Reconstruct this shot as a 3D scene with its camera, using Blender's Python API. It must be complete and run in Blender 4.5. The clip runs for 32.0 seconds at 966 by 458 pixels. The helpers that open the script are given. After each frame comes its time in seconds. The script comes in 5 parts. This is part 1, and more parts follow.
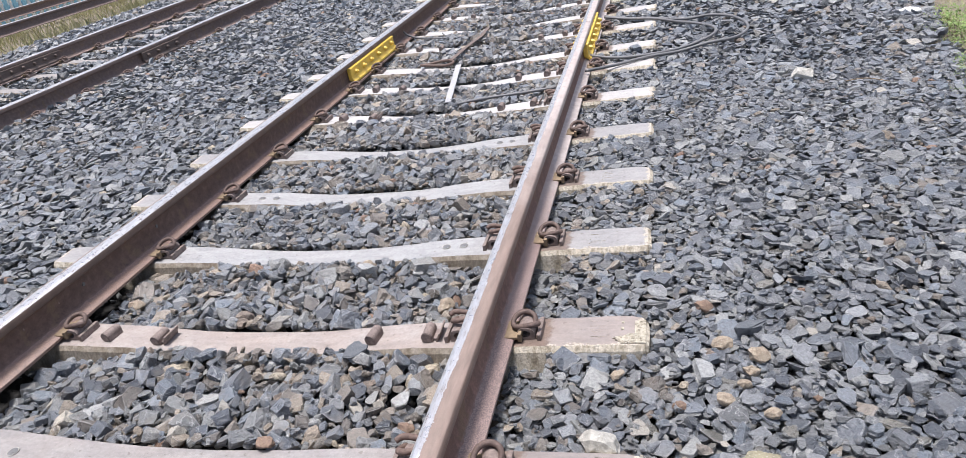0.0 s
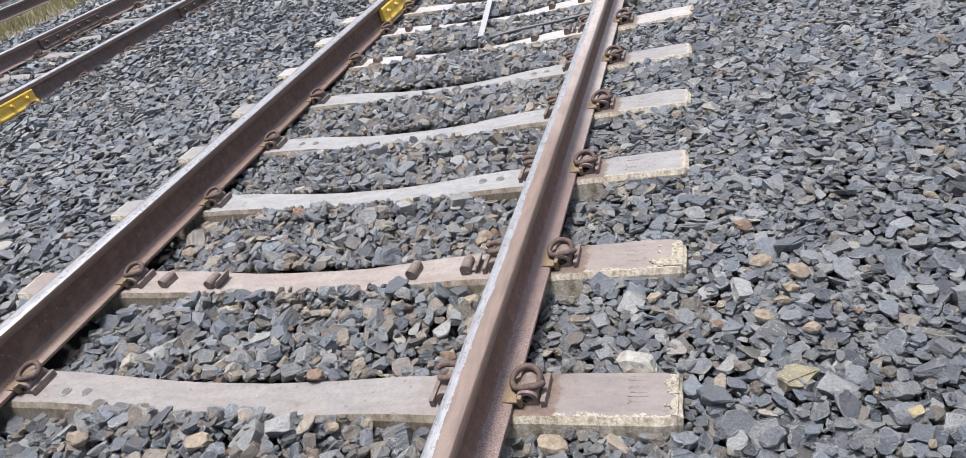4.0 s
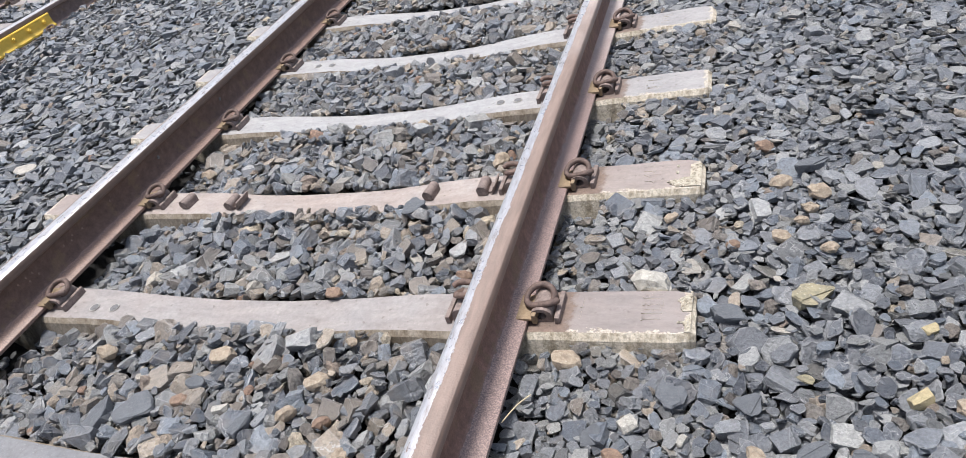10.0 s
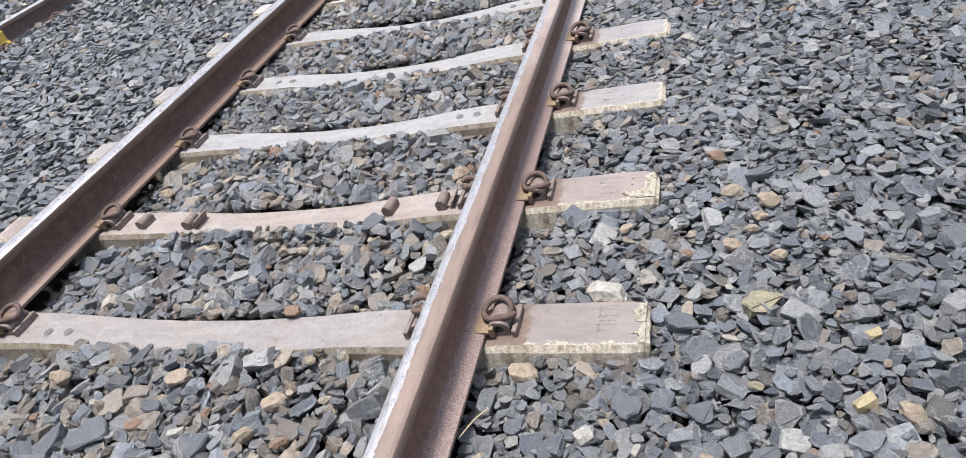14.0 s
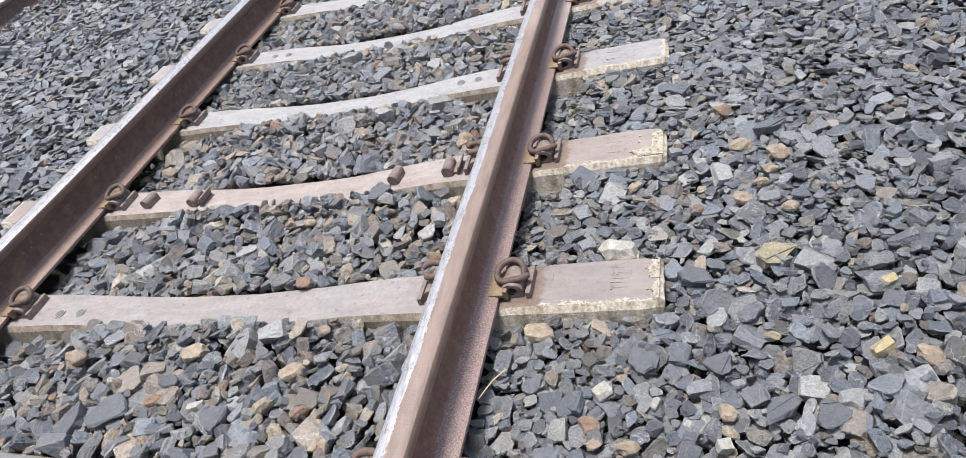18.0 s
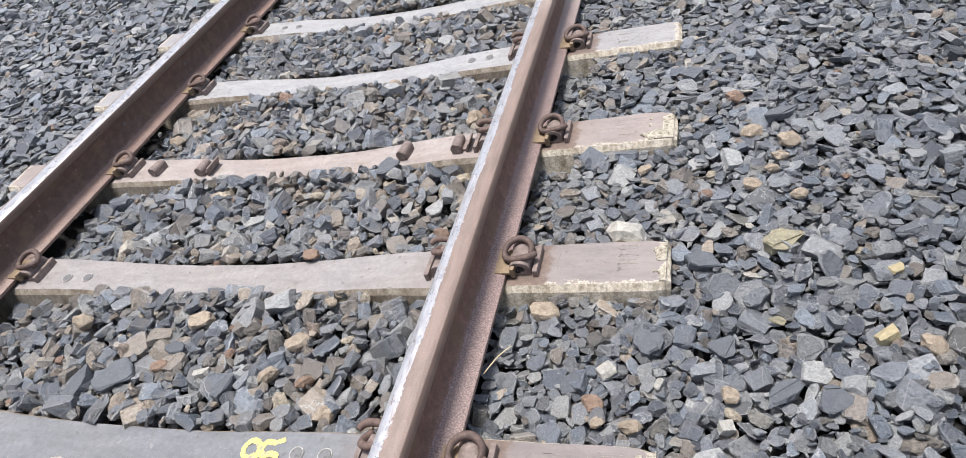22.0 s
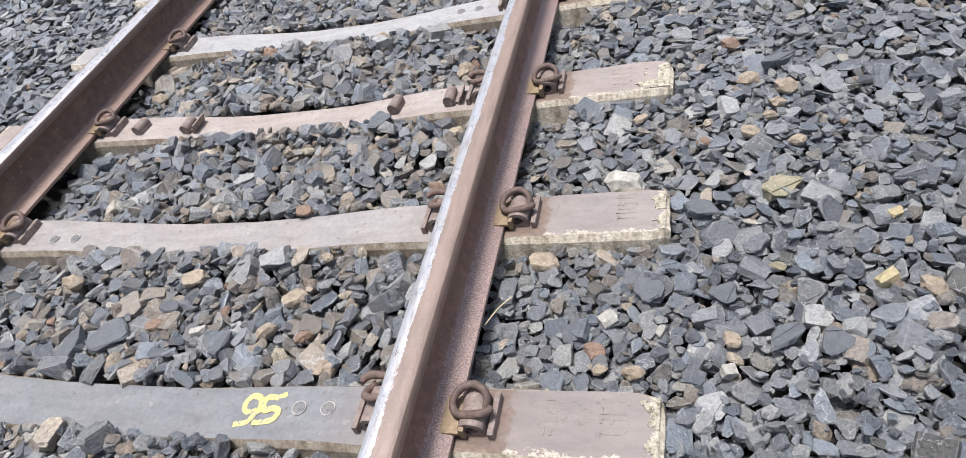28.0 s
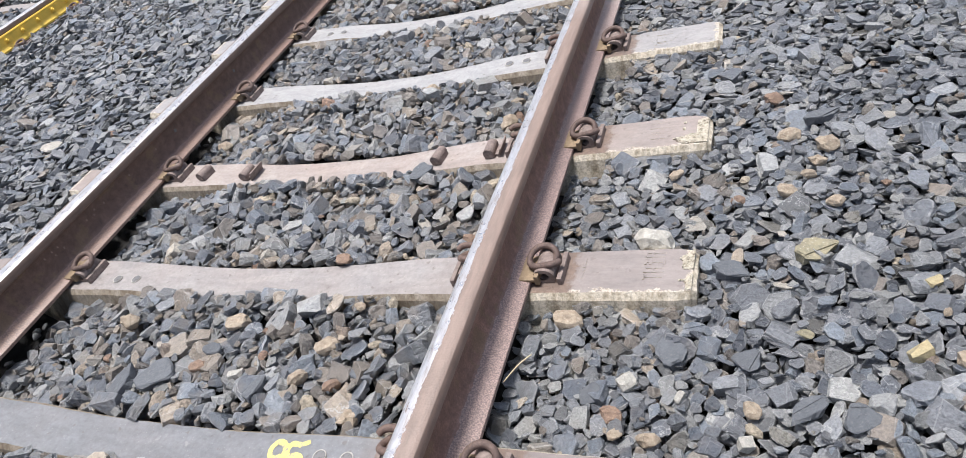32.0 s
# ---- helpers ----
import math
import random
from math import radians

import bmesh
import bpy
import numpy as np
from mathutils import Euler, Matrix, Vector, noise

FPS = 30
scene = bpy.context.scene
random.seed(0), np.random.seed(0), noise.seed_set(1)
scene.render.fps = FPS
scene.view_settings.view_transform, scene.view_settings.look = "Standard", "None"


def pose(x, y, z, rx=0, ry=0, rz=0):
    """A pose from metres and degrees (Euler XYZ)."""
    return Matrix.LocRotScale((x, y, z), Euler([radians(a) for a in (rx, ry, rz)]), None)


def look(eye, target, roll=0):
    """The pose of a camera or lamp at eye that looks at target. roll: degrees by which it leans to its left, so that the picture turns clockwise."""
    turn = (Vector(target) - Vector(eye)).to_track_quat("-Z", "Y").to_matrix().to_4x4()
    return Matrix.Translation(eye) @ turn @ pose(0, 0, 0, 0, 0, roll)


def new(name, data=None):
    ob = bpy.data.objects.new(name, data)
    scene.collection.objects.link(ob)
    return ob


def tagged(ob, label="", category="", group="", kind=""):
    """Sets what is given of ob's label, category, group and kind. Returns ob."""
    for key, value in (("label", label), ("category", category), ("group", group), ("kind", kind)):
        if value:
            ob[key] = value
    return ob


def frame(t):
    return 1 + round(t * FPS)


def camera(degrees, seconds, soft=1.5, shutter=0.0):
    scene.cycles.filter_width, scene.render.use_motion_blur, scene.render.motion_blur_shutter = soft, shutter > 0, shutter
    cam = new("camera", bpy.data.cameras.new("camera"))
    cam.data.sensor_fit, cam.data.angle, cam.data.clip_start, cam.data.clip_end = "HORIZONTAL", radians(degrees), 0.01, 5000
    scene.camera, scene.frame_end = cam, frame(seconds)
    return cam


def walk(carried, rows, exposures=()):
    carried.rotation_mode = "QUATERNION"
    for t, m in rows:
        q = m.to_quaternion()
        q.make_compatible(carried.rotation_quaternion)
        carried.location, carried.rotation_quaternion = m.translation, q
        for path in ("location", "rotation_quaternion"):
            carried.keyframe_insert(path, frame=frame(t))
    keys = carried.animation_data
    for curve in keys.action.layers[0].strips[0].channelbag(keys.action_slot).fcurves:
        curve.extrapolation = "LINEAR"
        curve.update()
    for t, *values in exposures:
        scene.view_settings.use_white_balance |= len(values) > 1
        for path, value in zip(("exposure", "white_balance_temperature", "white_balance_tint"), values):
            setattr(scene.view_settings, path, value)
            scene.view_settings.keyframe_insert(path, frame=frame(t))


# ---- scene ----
cam = camera(68.3, 32.0, soft=0.45)
PATH = [
    (0, (1.449, -1.24, 1.354), (0.928, 0.461, 0.44), -10.1),
    (0.5, (1.479, -1.233, 1.341), (0.906, 0.45, 0.423), -11.1),
    (1, (1.486, -1.232, 1.342), (0.905, 0.409, 0.356), -12.2),
    (1.5, (1.49, -1.238, 1.336), (0.854, 0.373, 0.336), -14.1),
    (2, (1.495, -1.243, 1.333), (0.834, 0.363, 0.34), -14.0),
    (2.5, (1.499, -1.24, 1.329), (0.834, 0.349, 0.312), -15.3),
    (4.5, (1.497, -1.254, 1.326), (0.836, 0.319, 0.283), -15.9),
    (5, (1.502, -1.249, 1.314), (0.828, 0.284, 0.221), -16.7),
    (5.5, (1.5, -1.252, 1.315), (0.831, 0.28, 0.218), -16.7),
    (6, (1.501, -1.251, 1.306), (0.828, 0.257, 0.177), -17.3),
    (6.5, (1.495, -1.253, 1.308), (0.804, 0.243, 0.175), -16.9),
    (7, (1.495, -1.258, 1.303), (0.777, 0.215, 0.158), -16.9),
    (7.5, (1.502, -1.257, 1.309), (0.768, 0.238, 0.201), -16.8),
    (8, (1.497, -1.263, 1.305), (0.826, 0.23, 0.156), -16.1),
    (8.5, (1.496, -1.263, 1.297), (0.781, 0.178, 0.107), -17.1),
    (9, (1.5, -1.259, 1.289), (0.8, 0.168, 0.075), -17.1),
    (9.5, (1.505, -1.259, 1.295), (0.783, 0.175, 0.102), -17.4),
    (10, (1.507, -1.262, 1.299), (0.785, 0.186, 0.124), -17.7),
    (10.5, (1.506, -1.271, 1.292), (0.762, 0.156, 0.105), -16.9),
    (11, (1.5, -1.264, 1.283), (0.811, 0.164, 0.063), -17.1),
    (11.5, (1.47, -1.273, 1.281), (0.799, 0.127, 0.02), -15.9),
    (12, (1.429, -1.276, 1.273), (0.838, 0.13, -0.021), -15.9),
    (12.5, (1.395, -1.289, 1.305), (0.897, 0.16, 0.021), -15.1),
    (13, (1.487, -1.269, 1.284), (0.767, 0.121, 0.039), -17.2),
    (13.5, (1.565, -1.245, 1.272), (0.882, 0.093, -0.049), -16.2),
    (14, (1.551, -1.251, 1.3), (0.902, 0.236, 0.13), -17.2),
    (14.5, (1.52, -1.255, 1.296), (0.895, 0.204, 0.079), -17.0),
    (16.5, (1.516, -1.284, 1.285), (0.907, 0.152, 0.034), -17.7),
    (17, (1.504, -1.288, 1.293), (0.867, 0.125, 0.029), -16.9),
    (17.5, (1.514, -1.277, 1.287), (0.858, 0.135, 0.032), -18.6),
    (18, (1.52, -1.269, 1.286), (0.869, 0.168, 0.057), -19.9),
    (18.5, (1.509, -1.265, 1.282), (0.889, 0.128, -0.012), -20.4),
    (19, (1.499, -1.271, 1.283), (0.866, 0.122, -0.005), -18.8),
    (19.5, (1.51, -1.27, 1.281), (0.878, 0.136, 0.008), -19.4),
    (20, (1.511, -1.274, 1.284), (0.873, 0.136, 0.017), -19.5),
    (20.5, (1.511, -1.283, 1.289), (0.87, 0.14, 0.038), -19.5),
    (21, (1.516, -1.283, 1.283), (0.873, 0.131, 0.023), -19.9),
    (21.5, (1.504, -1.284, 1.29), (0.862, 0.118, 0.016), -18.2),
    (22, (1.502, -1.284, 1.289), (0.846, 0.117, 0.02), -18.5),
    (22.5, (1.504, -1.282, 1.283), (0.852, 0.112, 0.006), -18.9),
    (23, (1.503, -1.286, 1.282), (0.847, 0.104, 0.002), -19.2),
    (23.5, (1.505, -1.278, 1.285), (0.841, 0.119, 0.018), -20.3),
    (24, (1.503, -1.275, 1.287), (0.852, 0.127, 0.018), -19.5),
    (24.5, (1.505, -1.278, 1.277), (0.846, 0.106, -0.007), -20.1),
    (25, (1.512, -1.284, 1.284), (0.827, 0.143, 0.06), -19.0),
    (25.5, (1.479, -1.305, 1.29), (0.858, 0.086, -0.005), -16.8),
    (27.5, (1.401, -1.333, 1.269), (0.742, 0.023, -0.045), -16.9),
    (28, (1.46, -1.296, 1.271), (0.846, 0.037, -0.088), -19.2),
    (28.5, (1.531, -1.263, 1.286), (0.809, 0.067, -0.021), -15.6),
    (29, (1.537, -1.239, 1.286), (0.78, 0.017, -0.075), -19.3),
    (29.5, (1.564, -1.234, 1.275), (0.852, 0.106, -0.027), -18.6),
    (30, (1.57, -1.237, 1.271), (0.83, 0.097, -0.023), -20.2),
    (30.5, (1.57, -1.243, 1.269), (0.778, 0.059, -0.026), -20.4),
    (31, (1.568, -1.249, 1.273), (0.755, 0.039, -0.022), -20.6),
    (31.5, (1.573, -1.246, 1.277), (0.733, 0.054, 0.01), -21.6),
    (32, (1.585, -1.246, 1.28), (0.775, 0.11, 0.053), -21.9),
]

walk(cam, [(t, look(eye, target, roll)) for t, eye, target, roll in PATH],
     exposures=((0.0, 0.84, 6400, 13), (1.0, 0.66, 6450, 12), (2.0, 0.68, 6500, 11), (5.0, 0.74, 6500, 11), (7.0, 0.8, 6500, 11), (9.0, 0.79, 6500, 11),
                (13.0, 0.82, 6500, 11), (20.0, 0.82, 6500, 11), (32.0, 0.84, 6500, 11)))

# ---------------------------------------------------------------- world and light
world = bpy.data.worlds.new("overcast_sky")
scene.world = world
world.use_nodes = True
wn = world.node_tree.nodes
wn.clear()
sky = wn.new("ShaderNodeTexSky")
sky.sky_type = "NISHITA"
sky.sun_disc = False
sky.sun_elevation = radians(83)
sky.sun_rotation = radians(-65)
sky.dust_density = 4.0
sky.air_density = 1.0
wash = wn.new("ShaderNodeHueSaturation")
wash.inputs["Saturation"].default_value = 0.85
back = wn.new("ShaderNodeBackground")
back.inputs["Strength"].default_value = 0.092
wout = wn.new("ShaderNodeOutputWorld")
world.node_tree.links.new(sky.outputs[0], wash.inputs["Color"])
world.node_tree.links.new(wash.outputs[0], back.inputs["Color"])
world.node_tree.links.new(back.outputs[0], wout.inputs["Surface"])

sun_data = bpy.data.lights.new("sun", "SUN")
sun_data.energy = 2.75
sun_data.angle = radians(13)
sun_data.color = (1.0, 0.985, 0.97)
sun = new("sun", sun_data)
sun.matrix_world = look((-0.9, 0.5, 9.0), (0, 0, 0))


# ---------------------------------------------------------------- materials
class Nodes:
    """A short way to write a node material."""

    def __init__(self, name):
        self.mat = bpy.data.materials.new(name)
        self.mat.use_nodes = True
        self.n = self.mat.node_tree.nodes
        self.l = self.mat.node_tree.links
        self.bsdf = self.n["Principled BSDF"]

    def add(self, kind, **inputs):
        node = self.n.new(kind)
        for key, value in inputs.items():
            node.inputs[key.replace("_", " ")].default_value = value
        return node

    def link(self, a, b):
        self.l.new(a, b)

    def coords(self, kind="Object"):
        return self.n.new("ShaderNodeTexCoord").outputs[kind]

    def noise(self, scale, detail=4.0, rough=0.55, vector=None):
        node = self.add("ShaderNodeTexNoise", Scale=scale, Detail=detail, Roughness=rough)
        self.link(vector if vector else self.coords(), node.inputs["Vector"])
        return node.outputs["Fac"]

    def ramp(self, fac, stops, mode="LINEAR"):
        node = self.n.new("ShaderNodeValToRGB")
        node.color_ramp.interpolation = mode
        while len(node.color_ramp.elements) < len(stops):
            node.color_ramp.elements.new(0.5)
        for e, (pos, col) in zip(node.color_ramp.elements, stops):
            e.position = pos
            e.color = (*col, 1) if len(col) == 3 else col
        self.link(fac, node.inputs[0])
        return node.outputs[0]

    def mix(self, fac, a, b, mode="MIX"):
        node = self.n.new("ShaderNodeMix")
        node.data_type, node.blend_type = "RGBA", mode
        for value, socket in ((fac, node.inputs[0]), (a, node.inputs[6]), (b, node.inputs[7])):
            if isinstance(value, (int, float)):
                socket.default_value = value
            elif isinstance(value, tuple):
                socket.default_value = (*value, 1)
            else:
                self.link(value, socket)
        return node.outputs[2]

    def maths(self, op, a, b=0.0, clamp=False):
        node = self.n.new("ShaderNodeMath")
        node.operation, node.use_clamp = op, clamp
        for value, socket in ((a, node.inputs[0]), (b, node.inputs[1])):
            if isinstance(value, (int, float)):
                socket.default_value = value
            else:
                self.link(value, socket)
        return node.outputs[0]

    def done(self, color=None, rough=None, metal=None, bump=None, strength=0.3, distance=0.01, spec=None):
        for value, key in ((color, "Base Color"), (rough, "Roughness"), (metal, "Metallic"), (spec, "Specular IOR Level")):
            if value is None:
                continue
            if isinstance(value, (int, float)):
                self.bsdf.inputs[key].default_value = value
            elif isinstance(value, tuple):
                self.bsdf.inputs[key].default_value = (*value, 1)
            else:
                self.link(value, self.bsdf.inputs[key])
        if bump is not None:
            node = self.add("ShaderNodeBump", Strength=strength, Distance=distance)
            self.link(bump, node.inputs["Height"])
            self.link(node.outputs[0], self.bsdf.inputs["Normal"])
        return self.mat


SLATE = [(0.0, (0.09, 0.1, 0.115)), (0.12, (0.18, 0.192, 0.206)), (0.27, (0.12, 0.134, 0.155)), (0.4, (0.225, 0.233, 0.236)),
         (0.54, (0.135, 0.157, 0.184)), (0.67, (0.19, 0.196, 0.193)), (0.8, (0.15, 0.16, 0.174))]


def picker(k, source):
    """A random number for each stone, and its own shift of the texture space."""
    if source == "island":
        rnd = k.n.new("ShaderNodeNewGeometry").outputs["Random Per Island"]
        return rnd, k.coords(), 1.0
    rnd = k.n.new("ShaderNodeObjectInfo").outputs["Random"]
    move = k.add("ShaderNodeVectorMath")
    k.link(k.coords(), move.inputs[0])
    k.link(k.maths("MULTIPLY", rnd, 50.0), move.inputs[1])
    return rnd, move.outputs[0], 0.026


def stone_material(name, source, brown, pale, dust, chipped=0.0, shade=1.0):
    """Broken dark slate with some brown, tan and pale stones among it. source: 'island' or 'object'."""
    k = Nodes(name)
    rnd, at, f = picker(k, source)
    stops = [(p, tuple(c * shade for c in rgb)) for p, rgb in SLATE] + [(1.0 - brown - pale - 0.04, (0.13, 0.126, 0.112)), (1.0 - brown - pale, (0.17, 0.15, 0.13)),
                     (1.0 - brown * 0.4 - pale, (0.26, 0.222, 0.178)), (1.0 - pale, (0.36, 0.335, 0.29))]
    col = k.ramp(rnd, stops, "CONSTANT")
    shift = k.maths("FRACT", k.maths("MULTIPLY", rnd, 37.7))
    tone = k.ramp(shift, [(0.0, (0.52, 0.53, 0.56)), (0.5, (0.95, 0.95, 0.95)), (1.0, (1.4, 1.38, 1.35))])
    col = k.mix(1.0, col, tone, "MULTIPLY")
    grain = k.noise(190 * f, 6, 0.75, at)
    col = k.mix(0.55, col, k.ramp(grain, [(0.36, (0.42, 0.42, 0.44)), (0.5, (1.0, 1.0, 1.0)), (0.66, (1.75, 1.73, 1.7))]), "MULTIPLY")
    fleck = k.ramp(k.noise(330 * f, 3, 0.6, at), [(0.64, (0, 0, 0)), (0.7, (1, 1, 1))])
    col = k.mix(k.maths("MULTIPLY", fleck, 0.14), col, (0.36, 0.355, 0.34))
    blotch = k.noise(26 * f, 3, 0.55, at)
    col = k.mix(k.maths("MULTIPLY", k.ramp(blotch, [(0.5, (0, 0, 0)), (0.72, (1, 1, 1))]), dust), col, (0.2, 0.172, 0.145))
    wave = k.noise(11 * f, 5, 0.6, at)
    vein = k.ramp(k.maths("ABSOLUTE", k.maths("SUBTRACT", wave, 0.5)), [(0.0, (1, 1, 1)), (0.006, (0, 0, 0))])
    some = k.maths("GREATER_THAN", k.maths("FRACT", k.maths("MULTIPLY", rnd, 91.3)), 0.7)
    col = k.mix(k.maths("MULTIPLY", k.maths("MULTIPLY", vein, some), 0.75), col, (0.5, 0.5, 0.49))
    if chipped:
        col = k.mix(chipped, col, k.mix(0.5, col, (0.5, 0.5, 0.49)))
    # cleaved layers, hackles and a fine tooth
    flow = k.n.new("ShaderNodeMapping")
    flow.inputs["Scale"].default_value = (1.0, 1.0, 2.0)
    k.link(at, flow.inputs["Vector"])
    ledge = k.maths("ADD", k.noise(30 * f, 6, 0.7, flow.outputs[0]), k.maths("ADD", k.maths("MULTIPLY", k.noise(170 * f, 5, 0.7, at), 0.3), k.maths("MULTIPLY", k.noise(75 * f, 3, 0.5, at), 0.35)))
    rough = k.ramp(blotch, [(0.3, (0.24, 0.24, 0.24)), (0.7, (0.44, 0.44, 0.44))])
    return k.done(col, rough, 0.0, ledge, 1.0, 0.014, 0.95)


def rubbed_material(name, source):
    """Weathered brown, tan and grey-brown stones with a rough, speckled skin."""
    k = Nodes(name)
    rnd, at, f = picker(k, source)
    col = k.ramp(rnd, [(0.0, (0.2, 0.18, 0.16)), (0.2, (0.31, 0.265, 0.215)), (0.36, (0.19, 0.178, 0.165)), (0.56, (0.26, 0.215, 0.18)), (0.7, (0.42, 0.37, 0.29)), (0.8, (0.23, 0.215, 0.195)), (0.94, (0.3, 0.205, 0.155))], "CONSTANT")
    col = k.mix(0.9, col, k.ramp(k.noise(170 * f, 6, 0.75, at), [(0.32, (0.42, 0.4, 0.38)), (0.5, (1.0, 1.0, 1.0)), (0.7, (1.7, 1.65, 1.6))]), "MULTIPLY")
    col = k.mix(k.maths("MULTIPLY", k.ramp(k.noise(40 * f, 4, 0.6, at), [(0.5, (0, 0, 0)), (0.66, (1, 1, 1))]), 0.5), col, (0.12, 0.105, 0.09))
    return k.done(col, 0.75, 0.0, k.maths("ADD", k.noise(60 * f, 7, 0.75, at), k.maths("MULTIPLY", k.noise(240 * f, 3, 0.6, at), 0.3)), 0.9, 0.012, 0.35)


BALLAST_LOOKS = {"slate": (0.03, 0.006, 0.08, 1.02), "half_dusty": (0.1, 0.012, 0.28, 1.04), "dust_or_sheen": (0.23, 0.02, 0.54, 1.06)}
BALLAST_MATS, EDGES, RUBBED = {}, {}, {}
ROUND_MATS = {source: rubbed_material("weathered_brown_stone", source) for source in ("island", "object")}
for key, (brown, pale, dust, shade) in BALLAST_LOOKS.items():
    for source in ("island", "object"):
        m = stone_material(key + "_ballast", source, brown, pale, dust, 0.0, shade)
        EDGES[m.name] = stone_material("chipped_" + key + "_ballast", source, brown, pale, dust, 0.4, shade)
        RUBBED[m.name] = ROUND_MATS[source]
        BALLAST_MATS[key, source] = m
MATS_SLATE, MATS_STRIP, MATS_CRIB = (tuple(BALLAST_MATS[key, source] for source in ("island", "object")) for key in BALLAST_LOOKS)


def plain_stone(name, base, dark, spots):
    k = Nodes(name)
    col = k.ramp(k.noise(2.2, 8, 0.75), [(0.3, dark), (0.55, base), (0.8, tuple(min(1, c * 1.25) for c in base))])
    col = k.mix(k.ramp(k.noise(9, 3), [(0.6, (0, 0, 0)), (0.68, (1, 1, 1))]), col, spots)
    return k.done(col, 0.5, 0.0, k.maths("ADD", k.noise(1.6, 7, 0.72), k.maths("MULTIPLY", k.noise(8, 4), 0.3)), 0.8, 0.012, 0.4)


M_TAN = plain_stone("tan_stone", (0.4, 0.33, 0.25), (0.24, 0.185, 0.135), (0.48, 0.43, 0.35))
M_YELLOW = plain_stone("yellow_stone", (0.52, 0.44, 0.26), (0.38, 0.31, 0.19), (0.6, 0.52, 0.32))
M_RUST = plain_stone("rusty_stone", (0.29, 0.2, 0.145), (0.18, 0.12, 0.09), (0.4, 0.3, 0.22))
M_PALE = plain_stone("pale_stone", (0.5, 0.48, 0.43), (0.26, 0.25, 0.22), (0.6, 0.6, 0.58))
M_OLIVE = plain_stone("olive_stone", (0.3, 0.27, 0.18), (0.17, 0.16, 0.12), (0.42, 0.4, 0.32))
M_GREY = plain_stone("grey_stone", (0.125, 0.135, 0.148), (0.095, 0.104, 0.115), (0.16, 0.168, 0.175))


